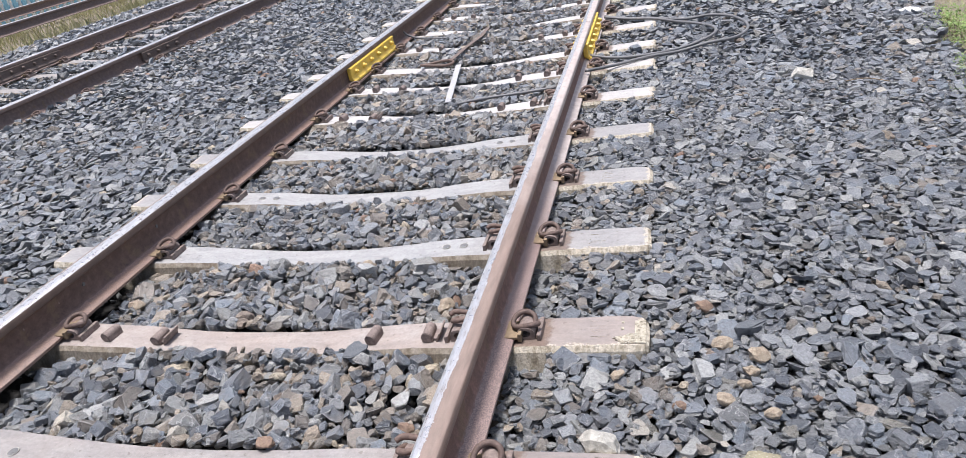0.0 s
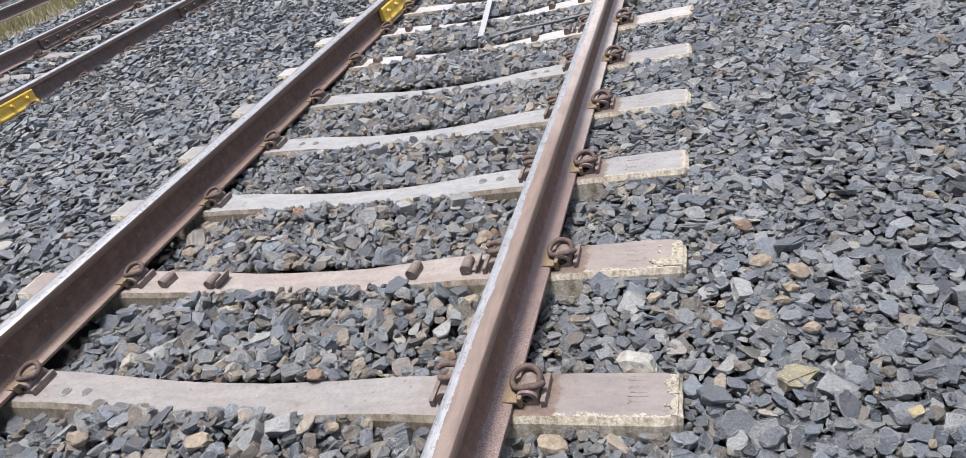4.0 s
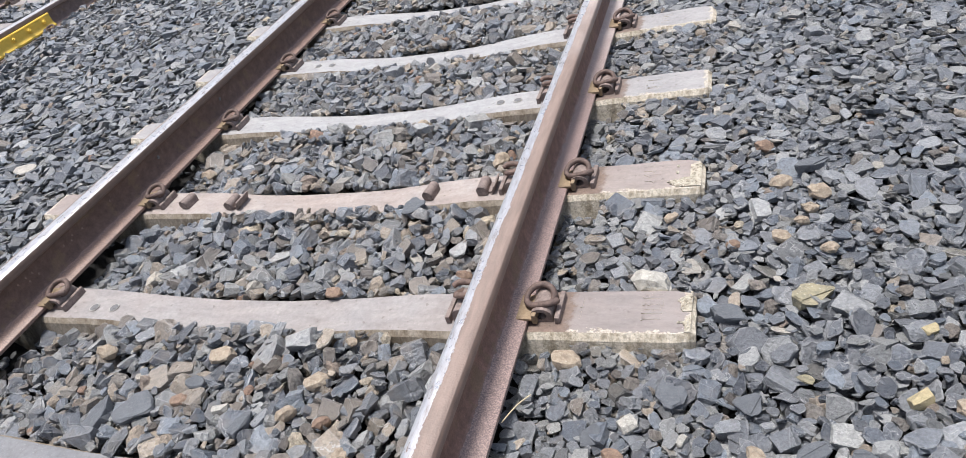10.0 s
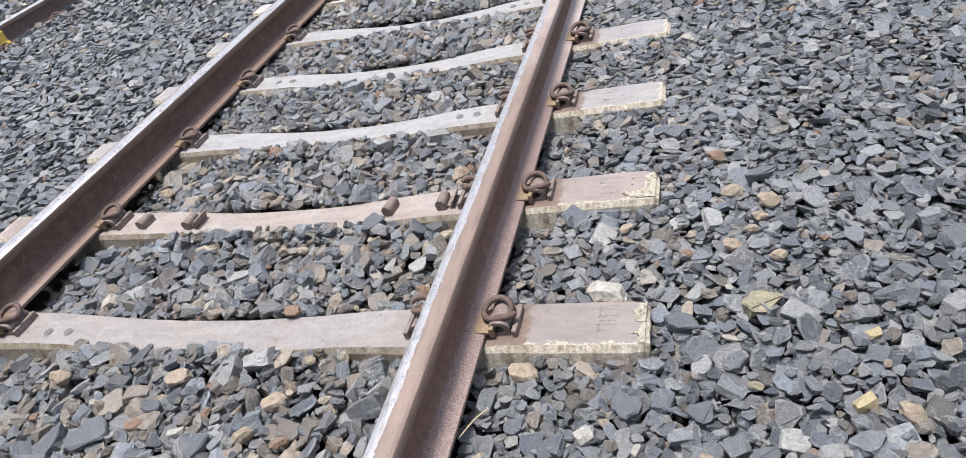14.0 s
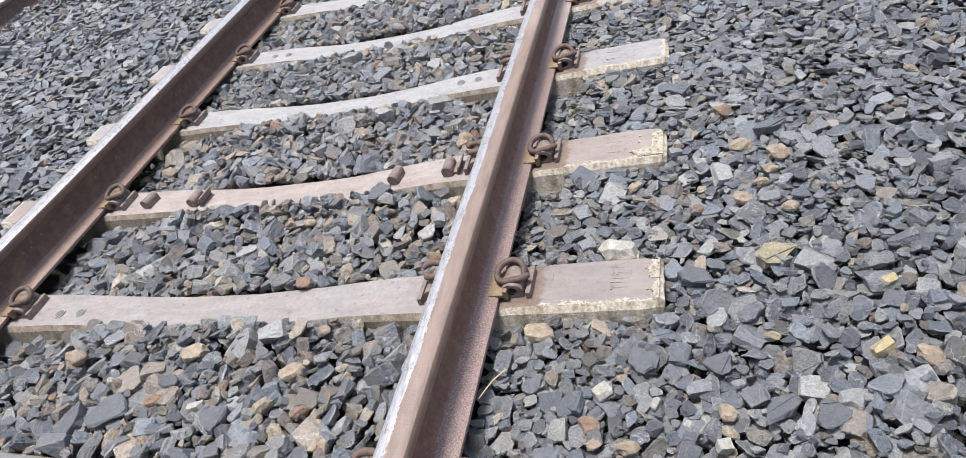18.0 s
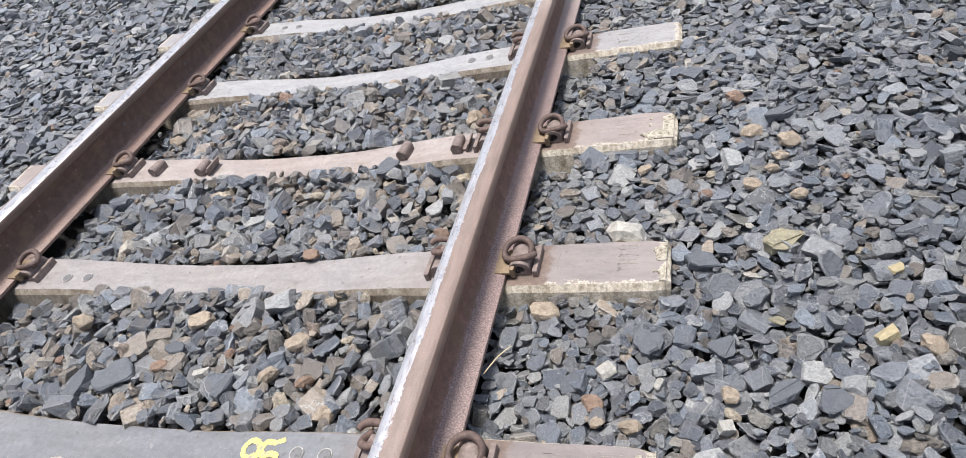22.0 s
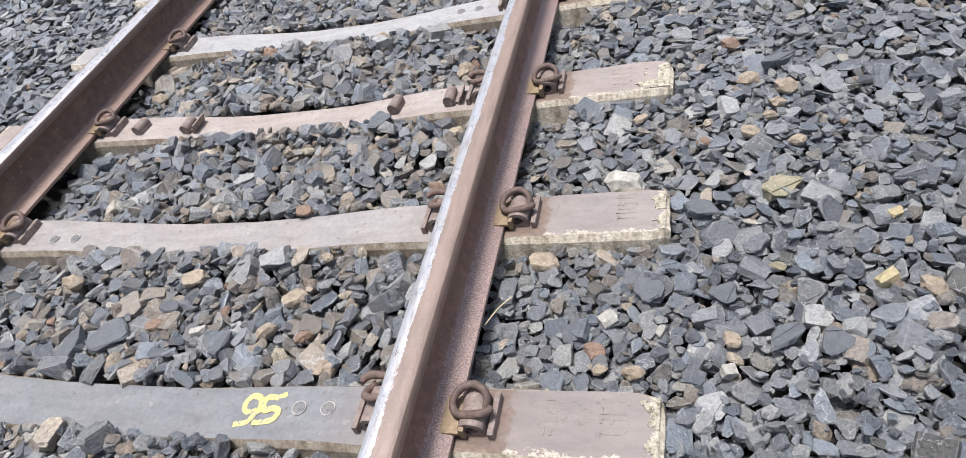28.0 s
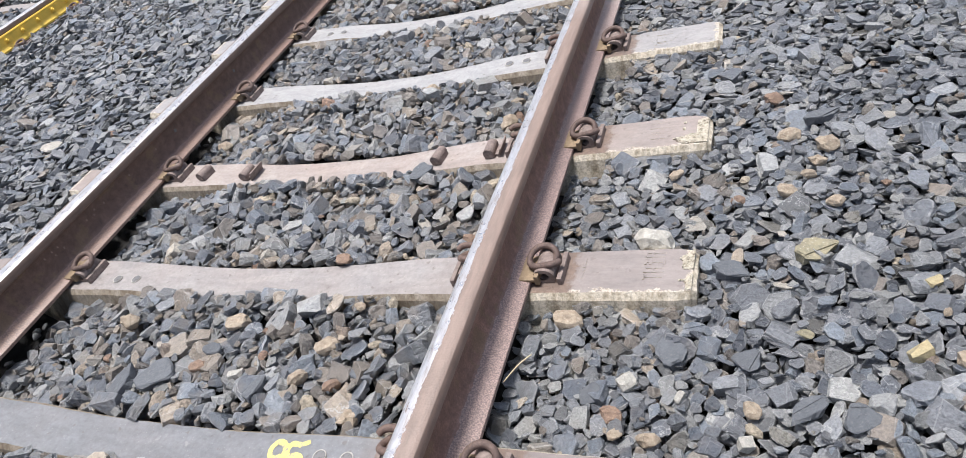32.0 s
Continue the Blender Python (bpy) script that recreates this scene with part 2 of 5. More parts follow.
def concrete_material(name, tint, stain, ends=0.5):
    """Cast concrete, dusted with rust from the rails."""
    k = Nodes(name)
    big = k.noise(5.5, 5, 0.6)
    fine = k.noise(70, 6, 0.7)
    col = k.ramp(fine, [(0.25, tuple(c * 0.78 for c in tint)), (0.5, tint), (0.78, tuple(min(1, c * 1.2) for c in tint))])
    col = k.mix(k.maths("MULTIPLY", k.ramp(big, [(0.38, (0, 0, 0)), (0.62, (1, 1, 1))]), stain), col, (0.235, 0.165, 0.13))
    pits = k.ramp(k.noise(48, 2, 0.4), [(0.69, (0, 0, 0)), (0.73, (1, 1, 1))])
    col = k.mix(k.maths("MULTIPLY", pits, 0.45), col, (0.12, 0.1, 0.085))
    pale = k.ramp(k.noise(30, 3, 0.5), [(0.68, (0, 0, 0)), (0.74, (1, 1, 1))])
    col = k.mix(k.maths("MULTIPLY", pale, 0.18), col, (0.55, 0.51, 0.46))
    chalk = k.ramp(k.noise(330, 3, 0.6), [(0.66, (0, 0, 0)), (0.7, (1, 1, 1))])
    col = k.mix(k.maths("MULTIPLY", chalk, 0.45), col, (0.6, 0.57, 0.53))
    # rust washed off the rails, and faint scrapes along the casting
    span = k.n.new("ShaderNodeSeparateXYZ")
    k.link(k.coords(), span.inputs[0])
    wash_x = k.ramp(k.maths("ADD", k.maths("ABSOLUTE", span.outputs["X"]), k.maths("MULTIPLY", k.noise(6, 5, 0.65), 0.4)), [(0.84, (0, 0, 0)), (1.16, (1, 1, 1))])
    col = k.mix(k.maths("MULTIPLY", wash_x, ends), col, (0.225, 0.187, 0.172))
    drag = k.n.new("ShaderNodeMapping")
    drag.inputs["Scale"].default_value = (0.25, 1.0, 1.0)
    k.link(k.coords(), drag.inputs["Vector"])
    streak = k.ramp(k.noise(26, 6, 0.7, drag.outputs[0]), [(0.3, (0.8, 0.8, 0.81)), (0.52, (1.0, 1.0, 1.0)), (0.72, (1.16, 1.16, 1.15))])
    col = k.mix(1.0, col, streak, "MULTIPLY")
    # crumbled arrises of the outer ends, and rust round the cast shoulders
    ax, ay = k.maths("ABSOLUTE", span.outputs["X"]), k.maths("MULTIPLY", span.outputs["Y"], -1.0)
    tooth = k.maths("MULTIPLY", k.maths("SUBTRACT", k.noise(42, 6, 0.75), 0.5), 0.075)
    outer = k.maths("GREATER_THAN", ax, 0.93)
    arris = k.maths("MULTIPLY", outer, k.maths("GREATER_THAN", k.maths("ADD", ay, tooth), 0.0665))
    crumble = k.maths("MAXIMUM", arris, k.maths("GREATER_THAN", k.maths("ADD", ax, tooth), 1.338))
    bare = k.ramp(k.noise(150, 5, 0.75), [(0.36, (0.17, 0.135, 0.1)), (0.48, (0.42, 0.37, 0.3)), (0.62, (0.62, 0.57, 0.49))])
    col = k.mix(k.maths("MULTIPLY", crumble, 0.85), col, bare)
    seat = k.maths("ADD", k.maths("ABSOLUTE", k.maths("SUBTRACT", ax, 0.99)), tooth)
    col = k.mix(k.ramp(seat, [(0.058, (0.8, 0.8, 0.8)), (0.075, (0, 0, 0))]), col, k.ramp(k.noise(60, 5, 0.7), [(0.3, (0.09, 0.06, 0.045)), (0.7, (0.2, 0.135, 0.1))]))
    # the steep flanks and worn arrises keep the pale, mossy casting skin
    sep = k.n.new("ShaderNodeSeparateXYZ")
    k.link(k.n.new("ShaderNodeNewGeometry").outputs["True Normal"], sep.inputs[0])
    side = k.maths("SUBTRACT", 1.0, k.maths("ABSOLUTE", sep.outputs["Z"]), True)
    side = k.ramp(side, [(0.08, (0, 0, 0)), (0.3, (1, 1, 1))])
    flow = k.n.new("ShaderNodeMapping")
    flow.inputs["Scale"].default_value = (1.0, 1.0, 0.22)
    k.link(k.coords(), flow.inputs["Vector"])
    runs = k.noise(24, 6, 0.7, flow.outputs[0])
    skin = k.ramp(runs, [(0.3, (0.17, 0.14, 0.1)), (0.43, (0.38, 0.335, 0.26)), (0.55, (0.58, 0.535, 0.45)), (0.7, (0.7, 0.66, 0.59))])
    crumbs = k.ramp(k.noise(110, 4, 0.7), [(0.36, (0.5, 0.48, 0.44)), (0.6, (1.15, 1.12, 1.08))])
    skin = k.mix(0.8, skin, crumbs, "MULTIPLY")
    # brake dust between the rails
    across = k.n.new("ShaderNodeSeparateXYZ")
    k.link(k.coords(), across.inputs[0])
    inside = k.ramp(k.maths("ABSOLUTE", across.outputs["X"]), [(0.86, (1, 1, 1)), (0.93, (0, 0, 0))])
    skin = k.mix(k.maths("MULTIPLY", inside, 0.6), skin, (0.12, 0.09, 0.065))
    col = k.mix(side, col, skin)
    h = k.maths("SUBTRACT", k.maths("ADD", fine, k.maths("MULTIPLY", big, 0.6)), k.maths("ADD", k.maths("MULTIPLY", pits, 0.8), k.maths("MULTIPLY", crumble, k.noise(130, 4, 0.7))))
    return k.done(col, k.ramp(big, [(0.3, (0.5, 0.5, 0.5)), (0.7, (0.72, 0.72, 0.72))]), 0.0, h, 0.4, 0.006, 0.45)


M_CONC_GREY = concrete_material("grey_concrete", (0.318, 0.32, 0.322), 0.07, 0.22)
M_CONC_MAUVE = concrete_material("brownish_grey_concrete", (0.275, 0.26, 0.254), 0.16, 0.6)
M_CONC_BROWN = concrete_material("rust_dusted_concrete", (0.335, 0.297, 0.276), 0.3, 0.45)
M_CONC_DARK = concrete_material("weathered_concrete", (0.168, 0.176, 0.188), 0.08, 0.8)
M_CONC_PALE = concrete_material("pale_concrete", (0.46, 0.45, 0.44), 0.12, 0.1)


def rail_material(name, lo, hi, worn_side, cheek, reach, top_tone, dust_or_sheen=False):
    """Rusted steel with a rolled bright band on the head; worn_side: +1 or -1 towards the running edge."""
    k = Nodes(name)
    v = k.coords()
    sep = k.n.new("ShaderNodeSeparateXYZ")
    k.link(v, sep.inputs[0])
    along_y = k.n.new("ShaderNodeMapping")
    along_y.inputs["Scale"].default_value = (1.0, 0.16, 1.0)
    k.link(v, along_y.inputs["Vector"])
    drawn = along_y.outputs[0]
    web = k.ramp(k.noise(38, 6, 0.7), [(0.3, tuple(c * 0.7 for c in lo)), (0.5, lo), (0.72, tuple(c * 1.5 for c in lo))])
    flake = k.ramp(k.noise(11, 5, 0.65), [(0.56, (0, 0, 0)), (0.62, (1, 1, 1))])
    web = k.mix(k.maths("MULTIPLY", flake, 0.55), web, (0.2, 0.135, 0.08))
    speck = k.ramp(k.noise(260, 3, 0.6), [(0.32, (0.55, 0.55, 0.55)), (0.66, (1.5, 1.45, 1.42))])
    # rusty foot, toned paler than the web: the light it catches is painted in
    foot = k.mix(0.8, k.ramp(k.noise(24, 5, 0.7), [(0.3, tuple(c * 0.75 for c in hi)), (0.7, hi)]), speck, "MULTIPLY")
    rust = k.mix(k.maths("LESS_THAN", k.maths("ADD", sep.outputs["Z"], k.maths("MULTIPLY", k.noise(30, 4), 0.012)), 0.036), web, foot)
    rust = k.mix(0.35, rust, speck, "MULTIPLY")
    # band across the head: bright where wheels roll, torn along its edge
    edge = k.maths("ADD", k.maths("MULTIPLY", k.maths("SUBTRACT", k.noise(70, 6, 0.75, drawn), 0.5), 0.02), k.maths("MULTIPLY", k.maths("SUBTRACT", k.noise(130, 5, 0.8), 0.5), 0.018))
    slow = k.maths("MULTIPLY", k.maths("SUBTRACT", k.noise(3.1, 2), 0.5), 0.015)
    u = k.maths("ADD", k.maths("MULTIPLY", sep.outputs["X"], worn_side), k.maths("ADD", edge, slow))
    near = k.maths("MULTIPLY", k.maths("GREATER_THAN", u, reach), k.maths("GREATER_THAN", k.noise(95, 5, 0.7, drawn), 0.35))
    top = k.maths("GREATER_THAN", sep.outputs["Z"], 0.1655)
    band = k.maths("MULTIPLY", near, top)
    head = k.maths("GREATER_THAN", sep.outputs["Z"], 0.134)
    dull = k.ramp(k.noise(24, 5), [(0.3, tuple(c * 0.72 for c in cheek)), (0.7, cheek)])
    crown = k.ramp(k.noise(60, 5, 0.65, drawn), [(0.3, tuple(c * 0.62 for c in top_tone)), (0.7, top_tone)])
    dull = k.mix(k.maths("GREATER_THAN", sep.outputs["Z"], 0.163), dull, crown)
    col = k.mix(head, rust, dull)
    # paler along Y: grazing sky sheen of head and foot is in the colour
    if dust_or_sheen:
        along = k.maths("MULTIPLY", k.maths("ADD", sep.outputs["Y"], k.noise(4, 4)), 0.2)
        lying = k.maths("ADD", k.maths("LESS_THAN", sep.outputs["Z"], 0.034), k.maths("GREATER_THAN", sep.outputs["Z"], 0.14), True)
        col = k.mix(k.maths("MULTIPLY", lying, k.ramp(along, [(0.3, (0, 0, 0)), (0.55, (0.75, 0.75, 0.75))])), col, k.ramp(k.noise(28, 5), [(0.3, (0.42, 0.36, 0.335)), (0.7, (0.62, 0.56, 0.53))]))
    scuff = k.ramp(k.noise(110, 6, 0.75, drawn), [(0.3, (0.4, 0.34, 0.31)), (0.44, (0.62, 0.6, 0.59)), (0.66, (0.78, 0.78, 0.79))])
    col = k.mix(band, col, scuff)
    rough = k.mix(band, k.mix(head, k.mix(k.maths("LESS_THAN", sep.outputs["Z"], 0.034), (0.74, 0.74, 0.74), (0.42, 0.42, 0.42)), (0.5, 0.5, 0.5)), k.ramp(k.noise(60, 4), [(0.3, (0.24, 0.24, 0.24)), (0.7, (0.42, 0.42, 0.42))]))
    metal = k.maths("MULTIPLY", band, 0.75)
    h = k.maths("MULTIPLY", k.maths("ADD", k.noise(230, 4, 0.6), k.noise(50, 4)), k.maths("SUBTRACT", 1.0, k.maths("MULTIPLY", band, 0.9)))
    return k.done(col, rough, metal, h, 0.4, 0.003, 0.65)


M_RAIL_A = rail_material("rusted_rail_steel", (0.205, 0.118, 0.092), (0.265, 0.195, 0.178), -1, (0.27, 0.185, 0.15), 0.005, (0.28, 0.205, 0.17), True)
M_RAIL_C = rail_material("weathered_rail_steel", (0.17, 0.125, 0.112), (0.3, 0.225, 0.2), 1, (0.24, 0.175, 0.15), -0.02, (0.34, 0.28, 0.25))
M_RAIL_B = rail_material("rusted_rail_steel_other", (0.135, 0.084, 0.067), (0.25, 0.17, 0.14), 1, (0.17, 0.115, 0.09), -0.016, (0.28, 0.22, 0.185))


def iron_material(name, lo, hi):
    k = Nodes(name)
    col = k.ramp(k.noise(70, 6, 0.7), [(0.3, lo), (0.7, hi)])
    return k.done(col, 0.66, 0.15, k.noise(160, 4, 0.65), 0.6, 0.003, 0.4)




def aggregate_material():
    k = Nodes("worn_aggregate")
    col = k.ramp(k.noise(85, 5, 0.7), [(0.34, (0.13, 0.105, 0.075)), (0.45, (0.4, 0.36, 0.28)), (0.62, (0.6, 0.55, 0.45))])
    col = k.mix(k.ramp(k.noise(160, 2), [(0.58, (0, 0, 0)), (0.64, (1, 1, 1))]), col, (0.5, 0.47, 0.4))
    return k.done(col, 0.85, 0.0, k.noise(150, 5, 0.7), 0.9, 0.008)


M_AGG = aggregate_material()
M_CLIP = iron_material("rusty_spring_steel", (0.072, 0.052, 0.046), (0.175, 0.122, 0.105))
M_CLIP_RUST = iron_material("orange_rusted_steel", (0.09, 0.062, 0.053), (0.2, 0.138, 0.115))
M_INSERT = iron_material("cast_iron", (0.13, 0.1, 0.09), (0.31, 0.25, 0.225))
M_LINER = iron_material("tan_nylon_liner", (0.19, 0.135, 0.085), (0.34, 0.26, 0.17))
M_STEEL = iron_material("dark_joint_steel", (0.1, 0.075, 0.065), (0.21, 0.165, 0.145))
M_STRIP = iron_material("galvanised_strip", (0.3, 0.3, 0.31), (0.5, 0.5, 0.51))


def paint_material(name, col, worn, chips):
    k = Nodes(name)
    c = k.ramp(k.noise(20, 5), [(0.3, tuple(v * 0.82 for v in col)), (0.7, col)])
    c = k.mix(k.ramp(k.noise(90, 4, 0.65), [(chips, (0, 0, 0)), (chips + 0.05, (1, 1, 1))]), c, worn)
    return k.done(c, 0.5, 0.0, k.noise(120, 3), 0.3, 0.002)


M_YELLOW_PAINT = paint_material("yellow_paint", (0.93, 0.64, 0.11), (0.5, 0.28, 0.05), 0.68)
M_MARK = paint_material("yellow_marking_paint", (0.84, 0.69, 0.2), (0.3, 0.28, 0.22), 0.53)
M_BLUE = paint_material("blue_fence_paint", (0.33, 0.64, 0.78), (0.5, 0.65, 0.7), 0.72)
M_WHITE = paint_material("white_plastic", (0.82, 0.82, 0.8), (0.6, 0.58, 0.55), 0.72)
M_CABLE = paint_material("grey_cable_sheath", (0.17, 0.17, 0.175), (0.27, 0.26, 0.25), 0.62)
M_RING = paint_material("pale_mortar", (0.46, 0.44, 0.41), (0.3, 0.28, 0.26), 0.55)
M_HOLE = paint_material("dark_grout", (0.17, 0.17, 0.172), (0.09, 0.088, 0.085), 0.56)


def shaded_earth_material():
    k = Nodes("shaded_earth")
    # near-black fines: the shade between the stones is put into this colour
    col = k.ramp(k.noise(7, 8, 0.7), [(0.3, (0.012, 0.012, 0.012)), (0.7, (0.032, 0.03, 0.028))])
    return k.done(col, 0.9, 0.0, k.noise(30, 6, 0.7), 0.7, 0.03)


def dirt_material():
    k = Nodes("brown_soil")
    col = k.ramp(k.noise(2.2, 8, 0.7), [(0.3, (0.12, 0.1, 0.08)), (0.5, (0.24, 0.2, 0.15)), (0.72, (0.2, 0.19, 0.12))])
    return k.done(col, 0.92, 0.0, k.noise(18, 8, 0.75), 0.8, 0.05)


M_SHADED_EARTH = shaded_earth_material()
M_DIRT = dirt_material()


def leaf_material(name, lo, hi):
    k = Nodes(name)
    col = k.ramp(k.n.new("ShaderNodeNewGeometry").outputs["Random Per Island"], [(0.0, lo), (1.0, hi)])
    return k.done(col, 0.55, 0.0)


M_LEAF = leaf_material("green_leaf", (0.11, 0.2, 0.04), (0.3, 0.42, 0.13))
M_DRY = leaf_material("dry_grass", (0.27, 0.27, 0.11), (0.55, 0.5, 0.29))
M_STRAW = leaf_material("straw", (0.5, 0.43, 0.28), (0.55, 0.48, 0.33))


# ---------------------------------------------------------------- mesh helpers
def mesh_of(bm, name, mats, smooth=False):
    me = bpy.data.meshes.new(name)
    bm.to_mesh(me)
    bm.free()
    for m in mats if isinstance(mats, (list, tuple)) else [mats]:
        me.materials.append(m)
    if smooth:
        me.polygons.foreach_set("use_smooth", [True] * len(me.polygons))
    return me


def part(name, bm, material, parent, label="", smooth=False):
    ob = new(name, bm if isinstance(bm, bpy.types.Mesh) else mesh_of(bm, name, material, smooth))
    ob.parent = parent
    if label:
        ob["label"] = label
    return ob


def box(size, at=(0, 0, 0), bevel=0.0, bm=None, turn=None):
    """A bevelled block of that size round the place at."""
    b = bmesh.new()
    bmesh.ops.create_cube(b, size=1.0)
    bmesh.ops.scale(b, vec=size, verts=b.verts)
    if bevel:
        bmesh.ops.bevel(b, geom=b.edges[:], offset=bevel, segments=2, affect="EDGES", profile=0.6)
    m = Matrix.Translation(at) @ (turn if turn else Matrix())
    bmesh.ops.transform(b, matrix=m, verts=b.verts)
    if bm is None:
        return b
    tmp = bpy.data.meshes.new("tmp")
    b.to_mesh(tmp)
    b.free()
    bm.from_mesh(tmp)
    bpy.data.meshes.remove(tmp)
    return bm


def tube(points, radius, sides=10, smooth_steps=5, bm=None, end_taper=0.8):
    """A round bar swept along a smooth line through the points."""
    pts = [Vector(p) for p in points]
    line = []
    for i in range(len(pts) - 1):
        p0, p1, p2, p3 = pts[max(i - 1, 0)], pts[i], pts[i + 1], pts[min(i + 2, len(pts) - 1)]
        for s in range(smooth_steps):
            t = s / smooth_steps
            line.append(0.5 * ((2 * p1) + (p2 - p0) * t + (2 * p0 - 5 * p1 + 4 * p2 - p3) * t * t + (3 * p1 - p0 - 3 * p2 + p3) * t ** 3))
    line.append(pts[-1])
    bm = bm or bmesh.new()
    rings, side = [], None
    for i, p in enumerate(line):
        d = (line[min(i + 1, len(line) - 1)] - line[max(i - 1, 0)]).normalized()
        if side is None:
            side = d.orthogonal().normalized()
        side = (side - d * side.dot(d)).normalized()
        other = d.cross(side)
        r = radius * (end_taper if i in (0, len(line) - 1) else 1.0)
        rings.append([bm.verts.new(p + (side * math.cos(a) + other * math.sin(a)) * r) for a in (2 * math.pi * j / sides for j in range(sides))])
    for a, b in zip(rings, rings[1:]):
        for j in range(sides):
            bm.faces.new((a[j], a[(j + 1) % sides], b[(j + 1) % sides], b[j]))
    bm.faces.new(rings[0][::-1])
    bm.faces.new(rings[-1])
    return bm


def disc(radius, depth, sides=18, at=(0, 0, 0), axis="z", bm=None, inner=0.0):
    """A short cylinder, or a ring where inner is given, standing on the place at."""
    bm = bm or bmesh.new()
    turn = {"z": Matrix(), "x": Matrix.Rotation(radians(90), 4, "Y"), "y": Matrix.Rotation(radians(-90), 4, "X")}[axis]
    m = Matrix.Translation(at) @ turn

    def ring(r, z):
        return [bm.verts.new(m @ Vector((r * math.cos(2 * math.pi * j / sides), r * math.sin(2 * math.pi * j / sides), z))) for j in range(sides)]

    lo, hi = ring(radius, 0), ring(radius * 0.96, depth)
    for j in range(sides):
        bm.faces.new((lo[j], lo[(j + 1) % sides], hi[(j + 1) % sides], hi[j]))
    if inner:
        mid, low = ring(inner, depth), ring(inner, depth * 0.15)
        for j in range(sides):
            bm.faces.new((hi[j], hi[(j + 1) % sides], mid[(j + 1) % sides], mid[j]))
            bm.faces.new((mid[j], mid[(j + 1) % sides], low[(j + 1) % sides], low[j]))
        bm.faces.new(low)
    else:
        bm.faces.new(hi)
    bm.faces.new(lo[::-1])
    return bm


# ---------------------------------------------------------------- the plan
GAUGE = 0.874                      # from the track's centre line to a rail's
SLEEPERS = [-4.66, -4.08, -3.5, -2.92, -2.34, -1.76, -1.18, -0.60, -0.01, 0.56, 1.15, 1.72, 2.28, 2.87, 3.47, 3.95, 4.55, 5.15, 5.75, 6.35, 6.95, 7.55, 8.15, 8.75, 9.35, 9.95, 10.55, 11.15, 11.75]
TRACK2 = -4.70
SLEEPERS2 = [-4.75, -4.15, -3.56, -2.97, -2.38, -1.79, -1.2, -0.61, -0.02, 0.57, 1.16, 1.75, 2.35, 2.94, 3.53, 4.14, 4.74, 5.28, 5.84, 6.45, 7.07, 7.6, 8.15, 8.8, 9.4, 10.0, 10.6, 11.2, 11.8]
TRACK3 = -10.25
RAIL_BASE = 0.008


def sleeper_top(x):
    """Height of a sleeper's top across the track: canted seats, a lower middle."""
    a = abs(x)
    if a > 0.62:
        return max((a - GAUGE) * 0.035, -0.012) if a < 1.3 else 0.0149
    t = max(0.0, (a - 0.12) / 0.5)
    t = t * t * (3 - 2 * t)
    return -0.045 + t * 0.036


def smooth(a, b, v):
    t = min(1.0, max(0.0, (v - a) / (b - a)))
    return t * t * (3 - 2 * t)


def bed(x, y):
    """Height of the top of the ballast."""
    if x > -1.0 and x < 1.0:
        ahead = min([s - y for s in SLEEPERS if s > y], default=1.0)
        lip = 0.024 * (1 - smooth(0.1, 0.26, ahead)) * (1 - smooth(0.4, 0.62, abs(x))) * (1 - smooth(0.9, 1.3, y))
        return lip - 0.028 - 0.03 * smooth(0.42, 0.72, abs(x)) * (1 - 0.6 * smooth(0.9, 1.8, y)) + 0.018 * smooth(0.9, 1.8, y) + 0.006 * math.sin(3.1 * y + 2 * x)
    if x >= 1.0:
        z = -0.024 + 0.014 * smooth(-0.2, 0.3, y) * (1 - smooth(1.3, 1.6, x)) + 0.016 * smooth(0.7, 1.8, y) * (1 - smooth(1.3, 1.6, x)) + 0.022 * smooth(1.3, 1.6, x) + 0.03 * smooth(1.5, 1.75, x) * (1 - smooth(2.0, 2.5, x))
        return z - 0.06 * smooth(2.3, 3.2, x) - 0.35 * smooth(3.0, 4.2, x)
    if x > -3.75:
        return 0.004 + 0.008 * smooth(1.3, 1.7, -x) + 0.01 * math.sin(2.3 * x + y) + 0.035 * smooth(3.1, 3.4, -x)
    if x > -5.8:
        return -0.012
    return -0.05 - 0.16 * smooth(7.6, 8.8, -x)


# ---------------------------------------------------------------- ground
def ground_sheet():
    bm = bmesh.new()
    xs = [-400, -120, -40, -20, -12] + [-9 + 0.5 * i for i in range(29)] + [8, 20, 60, 150, 400]
    ys = [-400, -100, -20, -5] + [-2 + 0.75 * i for i in range(24)] + [20, 40, 120, 400]
    grid = []
    for y in ys:
        row = []
        for x in xs:
            z = bed(x, y) - 0.11 + 0.07 * smooth(2.6, 2.95, x) if -12.5 < x < 5.5 else -0.42
            row.append(bm.verts.new((x, y, min(z, -0.13 + 0.05 * smooth(2.6, 2.95, x)) + 0.02 * noise.noise((x * 0.7, y * 0.7, 0)))))
        grid.append(row)
    for a, b in zip(grid, grid[1:]):
        for i in range(len(xs) - 1):
            bm.faces.new((a[i], a[i + 1], b[i + 1], b[i]))
    return mesh_of(bm, "ground", M_DIRT, True)


tagged(new("ground", ground_sheet()), "brown bare soil under and beside the railway", "ground", kind="structure")


